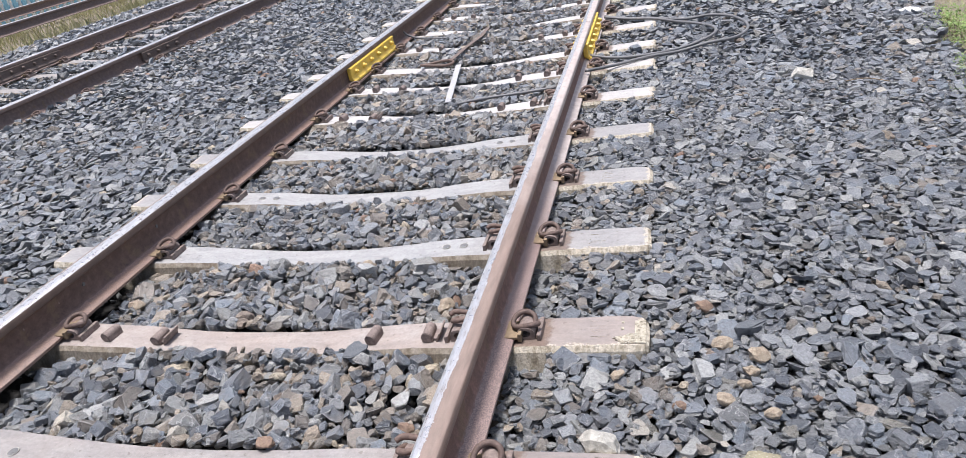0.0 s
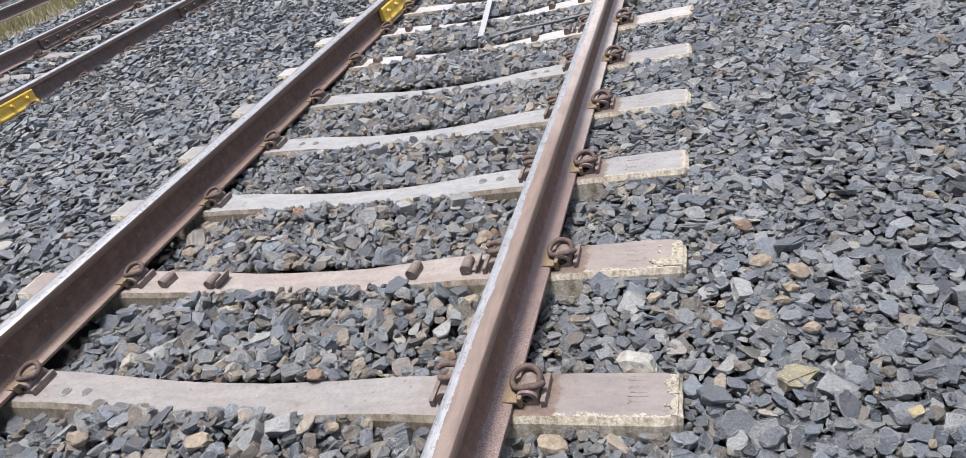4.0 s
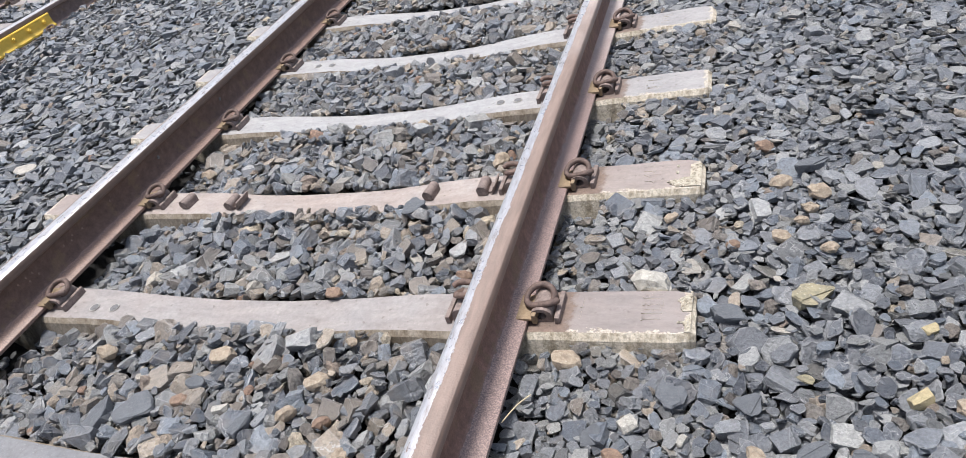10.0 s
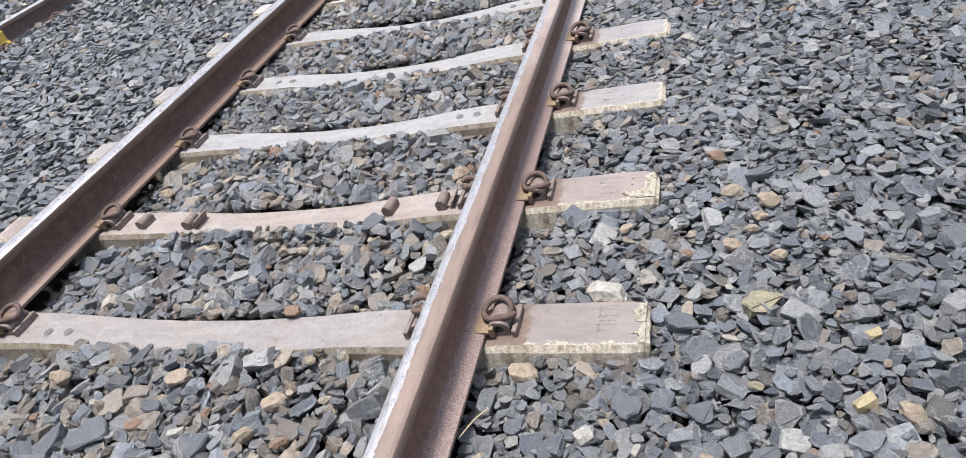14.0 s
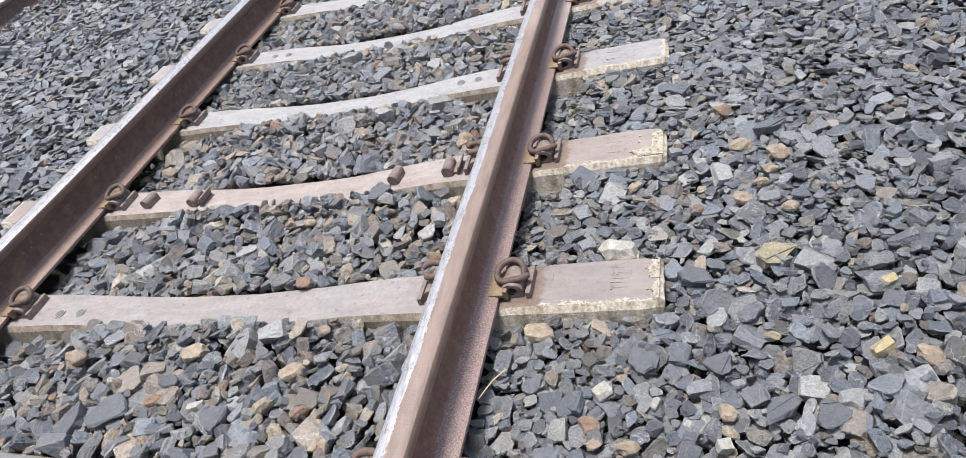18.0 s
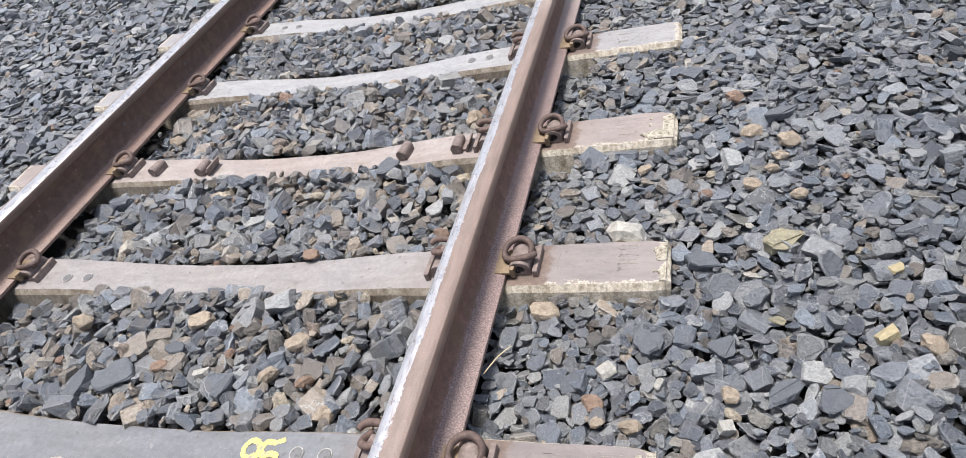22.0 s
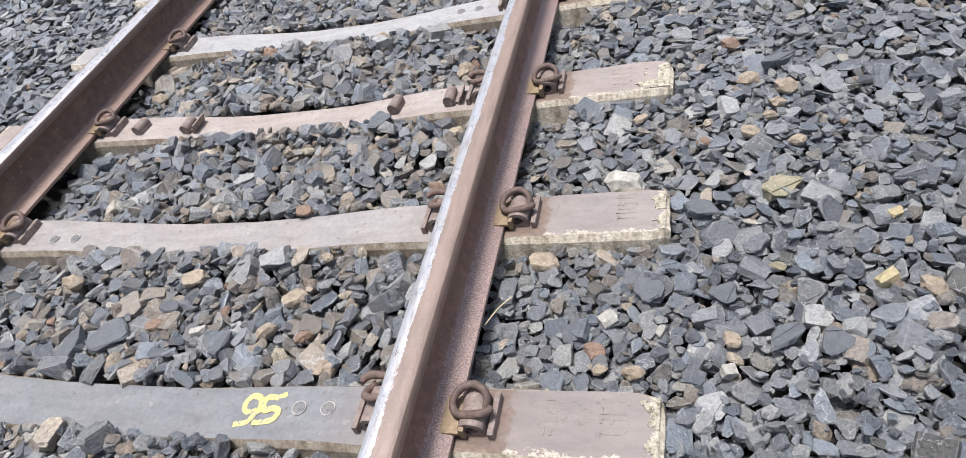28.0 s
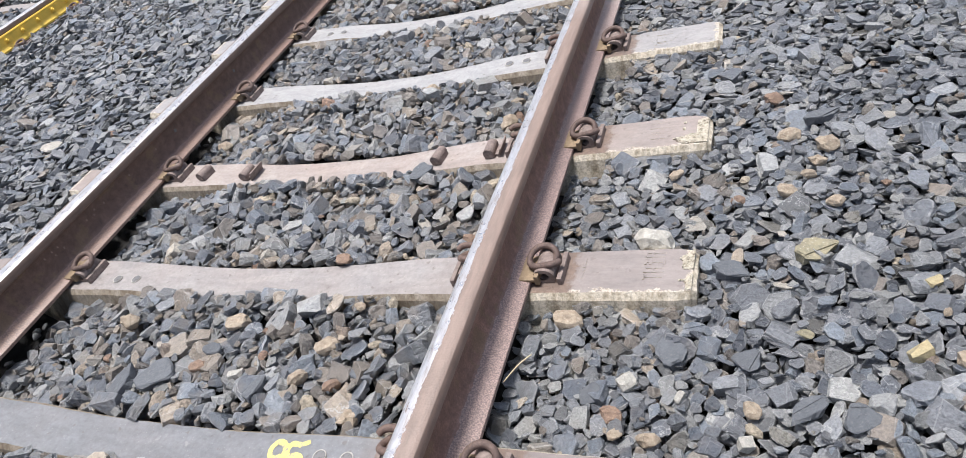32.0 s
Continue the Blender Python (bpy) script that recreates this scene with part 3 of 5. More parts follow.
# ---------------------------------------------------------------- sleepers
def sleeper_mesh(name, mat, seed):
    bm = bmesh.new()
    half = 1.362
    xs = [-half, -half + 0.012, -half + 0.05] + [-1.25 + 0.125 * i for i in range(21)] + [half - 0.05, half - 0.012, half]
    rows = []
    for x in xs:
        z = sleeper_top(x)
        end = 1.0 if abs(x) < half - 0.006 else 0.0
        near_end = abs(x) > half - 0.02
        drop = 0.012 * (1 - end)
        w = 0.067 + 0.006 * smooth(0.5, 0.9, abs(x))
        row = []
        for yy, zz in ((-0.135, -0.215), (-w - 0.024, z - 0.07), (-w - 0.012, z - 0.016), (-w, z - 0.0), (-w * 0.5, z), (0, z), (w * 0.5, z), (w, z),
                       (w + 0.012, z - 0.016), (w + 0.024, z - 0.07), (0.135, -0.215)):
            j = noise.noise((x * 9 + seed * 7, yy * 30, zz * 20)) * (0.004 if not near_end else 0.011)
            row.append(bm.verts.new((x * (1 if end else 1.0) + (j if near_end else 0), yy * (0.86 if not end else 0.95 if near_end else 1) + j, zz - (drop if zz > -0.1 else 0) + j * 0.5)))
        rows.append(row)
    n = len(rows[0])
    for a, b in zip(rows, rows[1:]):
        for i in range(n - 1):
            bm.faces.new((a[i], b[i], b[i + 1], a[i + 1]))
        bm.faces.new((a[n - 1], b[n - 1], b[0], a[0]))
    bm.faces.new(rows[0])
    bm.faces.new(rows[-1][::-1])
    bmesh.ops.recalc_face_normals(bm, faces=bm.faces)
    return mesh_of(bm, name, mat)


def insert_mesh():
    """The cast shoulder that stands out of a sleeper: a rounded housing with a bore, and a lip."""
    bm = bmesh.new()
    pts = [(0.024 * math.cos(a), 0.022 + 0.02 * math.sin(a)) for a in (math.pi * i / 8 for i in range(9))]
    prof = [(0.026, -0.01)] + pts + [(-0.026, -0.01)]
    for y0, y1 in ((-0.042, 0.042),):
        a = [bm.verts.new((x, y0, z)) for x, z in prof]
        b = [bm.verts.new((x * 0.98, y1, z)) for x, z in prof]
        k = [bm.verts.new((0.013 * math.cos(2 * math.pi * (i - 0.75) / len(prof) + 0.2), y0 - 0.001, 0.02 + 0.013 * math.sin(2 * math.pi * (i - 0.75) / len(prof) + 0.2))) for i in range(len(prof))]
        n = len(prof)
        for i in range(n):
            bm.faces.new((a[i], a[(i + 1) % n], b[(i + 1) % n], b[i]))
            bm.faces.new((a[(i + 1) % n], a[i], k[i], k[(i + 1) % n]))
        deep = [bm.verts.new((v.co.x, v.co.y + 0.03, v.co.z)) for v in k]
        for i in range(n):
            bm.faces.new((k[(i + 1) % n], k[i], deep[i], deep[(i + 1) % n]))
        bm.faces.new(deep)
        bm.faces.new(b)
    bmesh.ops.recalc_face_normals(bm, faces=bm.faces)
    box((0.012, 0.1, 0.03), (0.036, 0.0, 0.006), 0.003, bm)
    me = mesh_of(bm, "insert", M_INSERT, True)
    me.set_sharp_from_angle(angle=radians(40))
    return me


def lug_mesh(flange):
    """A cast lifting insert: an open barrel that lies on the sleeper, with or without a side plate."""
    bm = bmesh.new()
    disc(0.0225, 0.07, 16, (0, -0.035, 0.018), "y", bm, 0.0)
    disc(0.0215, 0.004, 16, (0, -0.0392, 0.018), "y", bm, 0.012)
    box((0.044, 0.07, 0.02), (0, 0, 0.002), 0.003, bm)
    if flange:
        box((0.007, 0.088, 0.046), (0.045, 0.01, 0.014), 0.002, bm, Matrix.Rotation(radians(22), 4, "Y"))
        box((0.03, 0.06, 0.008), (0.03, 0.004, 0.004), 0.002, bm)
    me = mesh_of(bm, "lug", M_INSERT, True)
    me.set_sharp_from_angle(angle=radians(40))
    return me


def clip_mesh(mat):
    """The bent spring bar that holds the rail's foot; x points away from the rail, y along it."""
    pts = [(0.048, -0.034, 0.020), (0.061, -0.008, 0.030), (0.056, 0.013, 0.044), (0.030, 0.024, 0.054), (0.000, 0.018, 0.054), (-0.022, -0.002, 0.045), (-0.024, -0.026, 0.034),
           (-0.004, -0.042, 0.034), (0.034, -0.046, 0.042), (0.066, -0.041, 0.045), (0.082, -0.026, 0.041)]
    bm = tube(pts, 0.0104, 10, 4)
    for v in bm.verts:
        v.co += noise.noise_vector(v.co * 90) * 0.0011
    return mesh_of(bm, "bar", mat, True)


CLIP_MESH = clip_mesh(M_CLIP)
CLIP_MESH_RUST = clip_mesh(M_CLIP_RUST)
INSERT_MESH = insert_mesh()
LUG_MESH = [lug_mesh(False), lug_mesh(True)]
LINER_MESH = mesh_of(box((0.046, 0.088, 0.009), (-0.012, -0.03, 0.003), 0.002), "liner", M_LINER)
box_bm = box((0.012, 0.088, 0.03), (0.013, -0.03, 0.012), 0.002)
LINER_LIP = mesh_of(box_bm, "liner_lip", M_LINER)
RING_MESH = mesh_of(disc(0.0185, 0.0022, 20, inner=0.0158), "hole_ring", M_RING)
PLUG_MESH = mesh_of(disc(0.0154, 0.0016, 16), "plug", M_HOLE)
SLEEPER_MESHES = {}
for key, mat in (("grey", M_CONC_GREY), ("brown", M_CONC_BROWN), ("mauve", M_CONC_MAUVE), ("dark", M_CONC_DARK), ("pale", M_CONC_PALE)):
    SLEEPER_MESHES[key] = [sleeper_mesh("concrete_sleeper", mat, s) for s in ((1, 2) if key != "pale" else (3, 4))]

KIND = {1: "dark", 2: "mauve", 3: "brown"}
LABELS = {"grey": "grey concrete railway sleeper bedded in dark ballast", "brown": "rust-dusted brownish concrete sleeper bedded in dark ballast",
          "mauve": "brownish grey concrete sleeper with stones on its edge", "dark": "weathered dark grey concrete sleeper with yellow painted number", "pale": "pale dusty concrete sleeper half buried in ballast"}


def glyph_mesh(w, h, seed, mat):
    """One worn raised casting mark: a few low bars, too worn to read."""
    rnd = random.Random(seed)
    bm = bmesh.new()
    t = 0.007
    bars = [(0, h / 2 - t / 2, w, t), (0, -h / 2 + t / 2, w, t), (-w / 2 + t / 2, 0, t, h), (w / 2 - t / 2, 0, t, h), (0, 0, w, t), (rnd.uniform(-0.2, 0.2) * w, 0, t, h)]
    for k, (x, y, bw, bh) in enumerate(rnd.sample(bars, rnd.randint(2, 4))):
        box((bw * rnd.uniform(0.7, 1.0), bh * rnd.uniform(0.7, 1.0), 0.0026 + 0.0005 * k), (x, y, 0), 0.001, bm)
    return mesh_of(bm, "casting_mark", mat)


def lay_sleeper(i, y, centre, kind, holes=(), lugs=(), marks=(), group="sleepers of the near track"):
    s = new("concrete_sleeper", SLEEPER_MESHES[kind][i % 2])
    s.location = (centre, y, 0)
    s.rotation_euler = (0, 0, random.uniform(-0.004, 0.004))
    tagged(s, LABELS[kind], "railway sleeper", group)
    for side in (-1, 1):
        for way in (-1, 1):
            ins = part("insert", INSERT_MESH, None, s)
            x = side * GAUGE + way * (0.075 + 0.036)
            ins.location = (x, 0.006, sleeper_top(x) + 0.002)
            ins.scale = (way * 1.15, 1, 1)
    for x, yy in holes:
        r = part("hole_ring", RING_MESH, None, s, "pale mortar ring round a hole")
        r.location = (x, yy, sleeper_top(x) + 0.0005)
        p = part("plug", PLUG_MESH, None, s, "dark grout in the hole")
        p.location = (x, yy, sleeper_top(x) + 0.0012)
    for x, flange in lugs:
        g = part("lug", LUG_MESH[flange], None, s, "rusty cast iron lifting lug")
        g.location = (x, -0.005, sleeper_top(x) + 0.003)
        g.rotation_euler = (0, 0, random.uniform(-0.16, 0.02))
        g.scale = (0.84, 0.9, 0.84)
    for x0, x1, y0, y1, count in marks:
        for k in range(count):
            step = (y1 - y0) / count
            m = part("casting_mark", glyph_mesh(x1 - x0, step * 0.8, k * 7 + int(x0 * 100) + i, s.data.materials[0]), None, s)
            m.data.transform(Matrix.Translation(((x0 + x1) / 2, y0 + (k + 0.5) * step, sleeper_top((x0 + x1) / 2) - 0.0004)))
    return s


def fasten(y, centre, side, way, rusty=False, seat=RAIL_BASE):
    """One spring clip on the rail's foot, with its liner."""
    e = new("rail_clip")
    e.location = (centre + side * GAUGE + way * 0.081, y + 0.022 + random.uniform(-0.006, 0.006), seat + 0.004)
    e.rotation_euler = (0, 0, 0 if way > 0 else math.pi)
    tagged(e, "rusty spring steel rail clip gripping the rail foot", "rail clip", "rail clips")
    part("bar", CLIP_MESH_RUST if rusty else CLIP_MESH, None, e).matrix_basis = Matrix.Translation((0.007, 0, 0)) @ Matrix.Diagonal((0.8, 0.9, 0.86, 1))
    part("liner", LINER_MESH, None, e, "tan plastic liner").location = (0, 0, 0.0085)
    part("liner_lip", LINER_LIP, None, e, "tan plastic liner edge")
    return e


HOLES = {1: ((0.553, 0.012), (0.628, 0.013)), 2: ((-0.61, -0.018), (-0.526, -0.014)), 4: ((0.549, 0.008), (0.623, 0.009)), 5: ((-0.6, 0.0), (-0.52, 0.0)), 6: ((0.55, 0.0), (0.62, 0.0))}
LUGS = {3: ((-0.608, 0), (-0.398, 1), (0.454, 0), (0.653, 1)), 7: ((-0.61, 0), (-0.405, 1), (0.446, 0), (0.65, 1)), 8: ((-0.6, 0), (-0.4, 0), (0.45, 0), (0.65, 0)),
        10: ((-0.6, 0), (-0.4, 0), (0.45, 0), (0.65, 0)), 12: ((-0.6, 0), (-0.4, 0), (0.45, 0), (0.65, 0))}
MARKS = {1: ((1.125, 1.182, -0.032, 0.064, 4), (1.192, 1.222, -0.008, 0.05, 2), (1.238, 1.296, -0.024, 0.064, 4)),
         2: ((1.232, 1.284, -0.036, 0.066, 4), (1.074, 1.082, -0.03, 0.05, 2)), 3: ((1.178, 1.242, -0.04, 0.066, 4),), 4: ((1.13, 1.2, -0.04, 0.05, 3),), 5: ((1.14, 1.21, -0.04, 0.05, 3),)}
for i, y in enumerate(SLEEPERS, -6):
    lay_sleeper(i, y, 0.0, KIND.get(i, "grey" if i < 7 else "pale"), HOLES.get(i, ()), LUGS.get(i, ()), MARKS.get(i, ()))
    for side in (-1, 1):
        for way in (-1, 1):
            fasten(y, 0.0, side, way, rusty=(side == 1 and way == -1))
for i, y in enumerate(SLEEPERS2):
    lay_sleeper(i, y, TRACK2, "mauve", group="sleepers of the next track")
    for side in (-1, 1):
        for way in (-1, 1):
            fasten(y, TRACK2, side, way)


def worn_patch(x0, x1, y0, y1, seed, corner):
    """A crumbled patch of bare aggregate on a sleeper's end, uneven at its rim."""
    rnd = random.Random(seed)
    bm = bmesh.new()
    n, m = 16, 24
    grid = {}
    for i in range(n + 1):
        for j in range(m + 1):
            u, v = i / n, j / m
            x, y = x0 + (x1 - x0) * u, y0 + (y1 - y0) * v
            edge = noise.noise((x * 38 + seed, y * 38, 0.0)) * 0.75
            keep = (u + edge > 0.55) if not corner else (u - v * 0.8 + edge > 0.1)
            if keep:
                grid[i, j] = bm.verts.new((x, y, sleeper_top(x) + 0.001 + 0.004 * rnd.random()))
    for i in range(n):
        for j in range(m):
            q = [grid.get(k) for k in ((i, j), (i + 1, j), (i + 1, j + 1), (i, j + 1))]
            if all(q):
                bm.faces.new(q)
    for v in [v for v in bm.verts if not v.link_faces]:
        bm.verts.remove(v)
    rim = bmesh.ops.extrude_face_region(bm, geom=bm.faces[:])
    for v in rim["geom"]:
        if isinstance(v, bmesh.types.BMVert):
            v.co.z -= 0.012
    bmesh.ops.recalc_face_normals(bm, faces=bm.faces)
    return bm


for o in [o for o in bpy.data.objects if o.name.startswith("concrete_sleeper") and abs(o.location.x) < 0.1]:
    if -0.7 < o.location.y < 0.1:
        part("worn_end", worn_patch(1.305, 1.353, -0.068, 0.068, 3 + o.location.y, False), M_AGG, o, "crumbled pale concrete edge")
    elif 0.4 < o.location.y < 0.7:
        part("worn_end", worn_patch(1.22, 1.352, -0.068, 0.05, 5, True), M_AGG, o, "broken pale concrete corner")


# the number on the nearest sleeper, painted to be read from the other side
def brush(points, width, seed):
    """A ragged brush stroke of paint lying on a sleeper."""
    bm = bmesh.new()
    pts = [Vector((x, y, 0)) for x, y in points]
    line = []
    for i in range(len(pts) - 1):
        p0, p1, p2, p3 = pts[max(i - 1, 0)], pts[i], pts[i + 1], pts[min(i + 2, len(pts) - 1)]
        for k in range(6):
            t = k / 6
            line.append(0.5 * ((2 * p1) + (p2 - p0) * t + (2 * p0 - 5 * p1 + 4 * p2 - p3) * t * t + (3 * p1 - p0 - 3 * p2 + p3) * t ** 3))
    line.append(pts[-1])
    rows = []
    for i, p in enumerate(line):
        d = (line[min(i + 1, len(line) - 1)] - line[max(i - 1, 0)]).normalized()
        side = Vector((-d.y, d.x, 0))
        w = width * (1 - 0.4 * abs(i / len(line) - 0.45))
        row = []
        for sgn in (-1, 1):
            q = p + side * sgn * w * (1 + 0.4 * noise.noise((i * 0.7, sgn * 5.0, seed)))
            row.append(bm.verts.new((q.x, q.y, sleeper_top(q.x) + 0.0016 + 0.0001 * seed)))
        rows.append(row)
    for a, b in zip(rows, rows[1:]):
        bm.faces.new((a[0], a[1], b[1], b[0]))
    bmesh.ops.recalc_face_normals(bm, faces=bm.faces)
    return bm


FIVE = ((0.507, -0.554), (0.486, -0.564), (0.458, -0.563), (0.451, -0.583), (0.463, -0.598), (0.484, -0.592), (0.502, -0.602), (0.492, -0.622), (0.461, -0.629), (0.441, -0.629))
SIX = ((0.389, -0.634), (0.422, -0.629), (0.436, -0.611), (0.446, -0.589), (0.439, -0.569), (0.417, -0.559), (0.401, -0.57), (0.4, -0.59), (0.417, -0.603), (0.437, -0.596))
num = new("painted_number")
for name, line, seed in (("digit", FIVE, 1), ("digit", SIX, 3)):
    part(name, brush(line, 0.008, seed), M_MARK, num)
tagged(num, "yellow hand-painted number on a concrete sleeper", "painted number")


# ---------------------------------------------------------------- rails
HALF = [(0.075, 0.0), (0.075, 0.0105), (0.072, 0.0125), (0.045, 0.019), (0.024, 0.030), (0.013, 0.044), (0.0088, 0.066), (0.0083, 0.09), (0.0088, 0.112), (0.013, 0.128),
        (0.031, 0.134), (0.0352, 0.138), (0.0358, 0.150), (0.0352, 0.160), (0.0325, 0.1662), (0.027, 0.1698), (0.018, 0.1716), (0.008, 0.1724)]


def rail_mesh(y0, y1, mat, steps):
    bm = bmesh.new()
    prof = [(x, z) for x, z in HALF] + [(-x, z) for x, z in HALF[::-1]]
    rings = []
    for s in range(steps + 1):
        y = y0 + (y1 - y0) * s / steps
        rings.append([bm.verts.new((x, y, z)) for x, z in prof])
    n = len(prof)
    for a, b in zip(rings, rings[1:]):
        for i in range(n):
            bm.faces.new((a[i], a[(i + 1) % n], b[(i + 1) % n], b[i]))
    bm.faces.new(rings[0])
    bm.faces.new(rings[-1][::-1])
    bmesh.ops.recalc_face_normals(bm, faces=bm.faces)
    me = mesh_of(bm, "rail", mat, True)
    me.set_sharp_from_angle(angle=radians(32))
    return me


def lay_rail(x, cuts, mat, label, group):
    out = []
    for y0, y1 in zip(cuts, cuts[1:]):
        r = new("rail", rail_mesh(y0 + 0.003, y1 - 0.003, mat, max(4, int((y1 - y0) * 2))))
        r.location = (x, 0, RAIL_BASE)
        out.append(tagged(r, label, "rail", group))
    return out


JOINT = 4.1
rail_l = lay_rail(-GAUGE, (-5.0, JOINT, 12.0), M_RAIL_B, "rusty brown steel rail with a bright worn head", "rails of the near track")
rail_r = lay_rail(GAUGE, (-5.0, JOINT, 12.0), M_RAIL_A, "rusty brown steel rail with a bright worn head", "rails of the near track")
rail_2r = lay_rail(TRACK2 + GAUGE, (-5.0, 2.5, 5.45, 12.2), M_RAIL_C, "rusty rail of the next track with a worn head", "rails of the next track")
rail_2l = lay_rail(TRACK2 - GAUGE, (-5.0, 5.4, 12.2), M_RAIL_C, "rusty rail of the next track with a worn head", "rails of the next track")
lay_rail(-9.05, (-5.0, 18.0), M_RAIL_C, "dark old rail half hidden in dry grass", "rails of the far track")
lay_rail(TRACK3 - GAUGE, (-5.0, 18.0), M_RAIL_C, "dark old rail half hidden in dry grass", "rails of the far track")

# rolled marks on the web of the far rail
mark_bar = mesh_of(box((0.0022, 0.006, 0.009), (0, 0, 0), 0.0006), "rolled_mark", M_RAIL_B)
for y, z in ((-0.04, 0.1), (-0.004, 0.1), (0.0, 0.08), (0.025, 0.098), (0.042, 0.078), (0.179, 0.09), (0.216, 0.084), (0.23, 0.098), (0.279, 0.09), (0.443, 0.095), (0.62, 0.09)):
    mk = part("rolled_mark", mark_bar, None, rail_l[0])
    mk.location = (0.0088, y, z)
hole = mesh_of(disc(0.008, 0.002, 14, axis="x"), "web_hole", M_HOLE)
for y in (0.478, 0.968):
    part("web_hole", hole, None, rail_l[0], "small dark hole in the web").location = (0.0083, y + 0.28, 0.088)


# ---------------------------------------------------------------- joints
def fishplate(x, y0, y1, way, mat, label, bolts, skin):
    """A bolted plate that fills the rail's side between head and foot."""
    e = new("fishplate")
    e.location = (x, (y0 + y1) / 2, RAIL_BASE)
    tagged(e, label, "fishplate", "rail joint plates")
    length = y1 - y0
    bm = bmesh.new()
    prof = [(0.012, 0.046), (0.05, 0.0215), (0.062, 0.0215), (0.062, 0.034), (0.046, 0.052), (0.042, 0.062), (0.042, 0.112), (0.046, 0.124), (0.043, 0.131), (0.030, 0.1325), (0.012, 0.126)]
    if skin:
        prof = [(px + 0.004, pz) for px, pz in prof]
    a = [bm.verts.new((px * way, -length / 2, pz)) for px, pz in prof]
    b = [bm.verts.new((px * way, length / 2, pz)) for px, pz in prof]
    n = len(prof)
    for i in range(n):
        bm.faces.new((a[i], a[(i + 1) % n], b[(i + 1) % n], b[i]))
    bm.faces.new(a)
    bm.faces.new(b[::-1])
    bmesh.ops.recalc_face_normals(bm, faces=bm.faces)
    bmesh.ops.bevel(bm, geom=[ed for ed in bm.edges if ed.calc_length() < 0.2], offset=0.0025, segments=1, affect="EDGES")
    part("plate", bm, mat, e)
    for k in range(bolts):
        yy = -length / 2 + length * (k + 0.5) / bolts
        x0 = 0.045 * way
        shank = part("bolt", disc(0.010, 0.032, 12, (x0 if way > 0 else x0 - 0.032, yy, 0.087), "x"), mat, e)
        part("washer", disc(0.022, 0.004, 16, (x0 if way > 0 else x0 - 0.004, yy, 0.087), "x"), mat, shank)
        part("nut", disc(0.0178, 0.018, 6, (x0 + 0.004 if way > 0 else x0 - 0.022, yy, 0.087), "x"), mat, shank)
    return e


LAB_Y = "yellow painted bolted insulated joint plate on a rail"
LAB_D = "rusty bolted joint plate on a rail"
fishplate(-GAUGE, 3.60, 4.58, 1, M_YELLOW_PAINT, LAB_Y, 6, True)
fishplate(-GAUGE, 3.60, 4.58, -1, M_YELLOW_PAINT, LAB_Y, 6, True)
fishplate(GAUGE, 3.60, 4.58, 1, M_YELLOW_PAINT, LAB_Y, 6, True)
fishplate(GAUGE, 3.60, 4.58, -1, M_YELLOW_PAINT, LAB_Y, 6, True)
fishplate(TRACK2 + GAUGE, 2.08, 3.06, 1, M_YELLOW_PAINT, LAB_Y, 6, True)
fishplate(TRACK2 + GAUGE, 5.12, 5.79, 1, M_STEEL, LAB_D, 4, False)
fishplate(TRACK2 - GAUGE, 4.9, 5.9, 1, M_STEEL, LAB_D, 6, False)


# ---------------------------------------------------------------- cables and strips
def line_thing(name, pts, radius, mat, label, category, group=""):
    return tagged(new(name, mesh_of(tube(pts, radius, 8, 6), name, mat, True)), label, category, group)


LAB_C = "thick grey cable lying in a loop on the ballast"


def cable(pts):
    line_thing("cable", [(x, y, z if x < 1.05 else max(bed(x, y), 0.0) + 0.022) for x, y, z in pts], 0.0105, M_CABLE, LAB_C, "cable", "track cables")


cable([(0.93, 3.64, 0.05), (1.105, 3.6, 0), (1.35, 3.61, 0), (1.55, 3.72, 0), (1.71, 3.82, 0), (1.77, 3.96, 0), (1.75, 4.11, 0), (1.65, 4.29, 0), (1.52, 4.48, 0), (1.34, 4.64, 0), (1.15, 4.72, 0), (0.95, 4.77, 0.05)])
cable([(0.93, 3.28, 0.05), (1.11, 3.43, 0), (1.31, 3.55, 0), (1.51, 3.63, 0), (1.7, 3.68, 0), (1.86, 3.73, 0), (1.96, 3.88, 0), (1.985, 4.07, 0), (1.95, 4.24, 0), (1.89, 4.37, 0), (1.75, 4.46, 0), (1.57, 4.52, 0), (1.3, 4.68, 0), (1.1, 4.76, 0), (0.95, 4.82, 0.05)])
line_thing("bond_wire", [(-0.85, 4.92, 0.09), (-0.82, 4.94, 0.05), (-0.72, 4.95, 0.01), (-0.5, 4.9, 0.0), (-0.14, 4.82, 0.0)], 0.009, M_CABLE, "grey bond wire running from the rail to a strip", "wire")
line_thing("bond_wire", [(0.13, 2.98, 0.0), (0.3, 3.03, 0.005), (0.55, 3.08, 0.005), (0.76, 3.12, 0.01)], 0.009, M_CABLE, "thin grey wire lying on the ballast beside the rail", "wire")


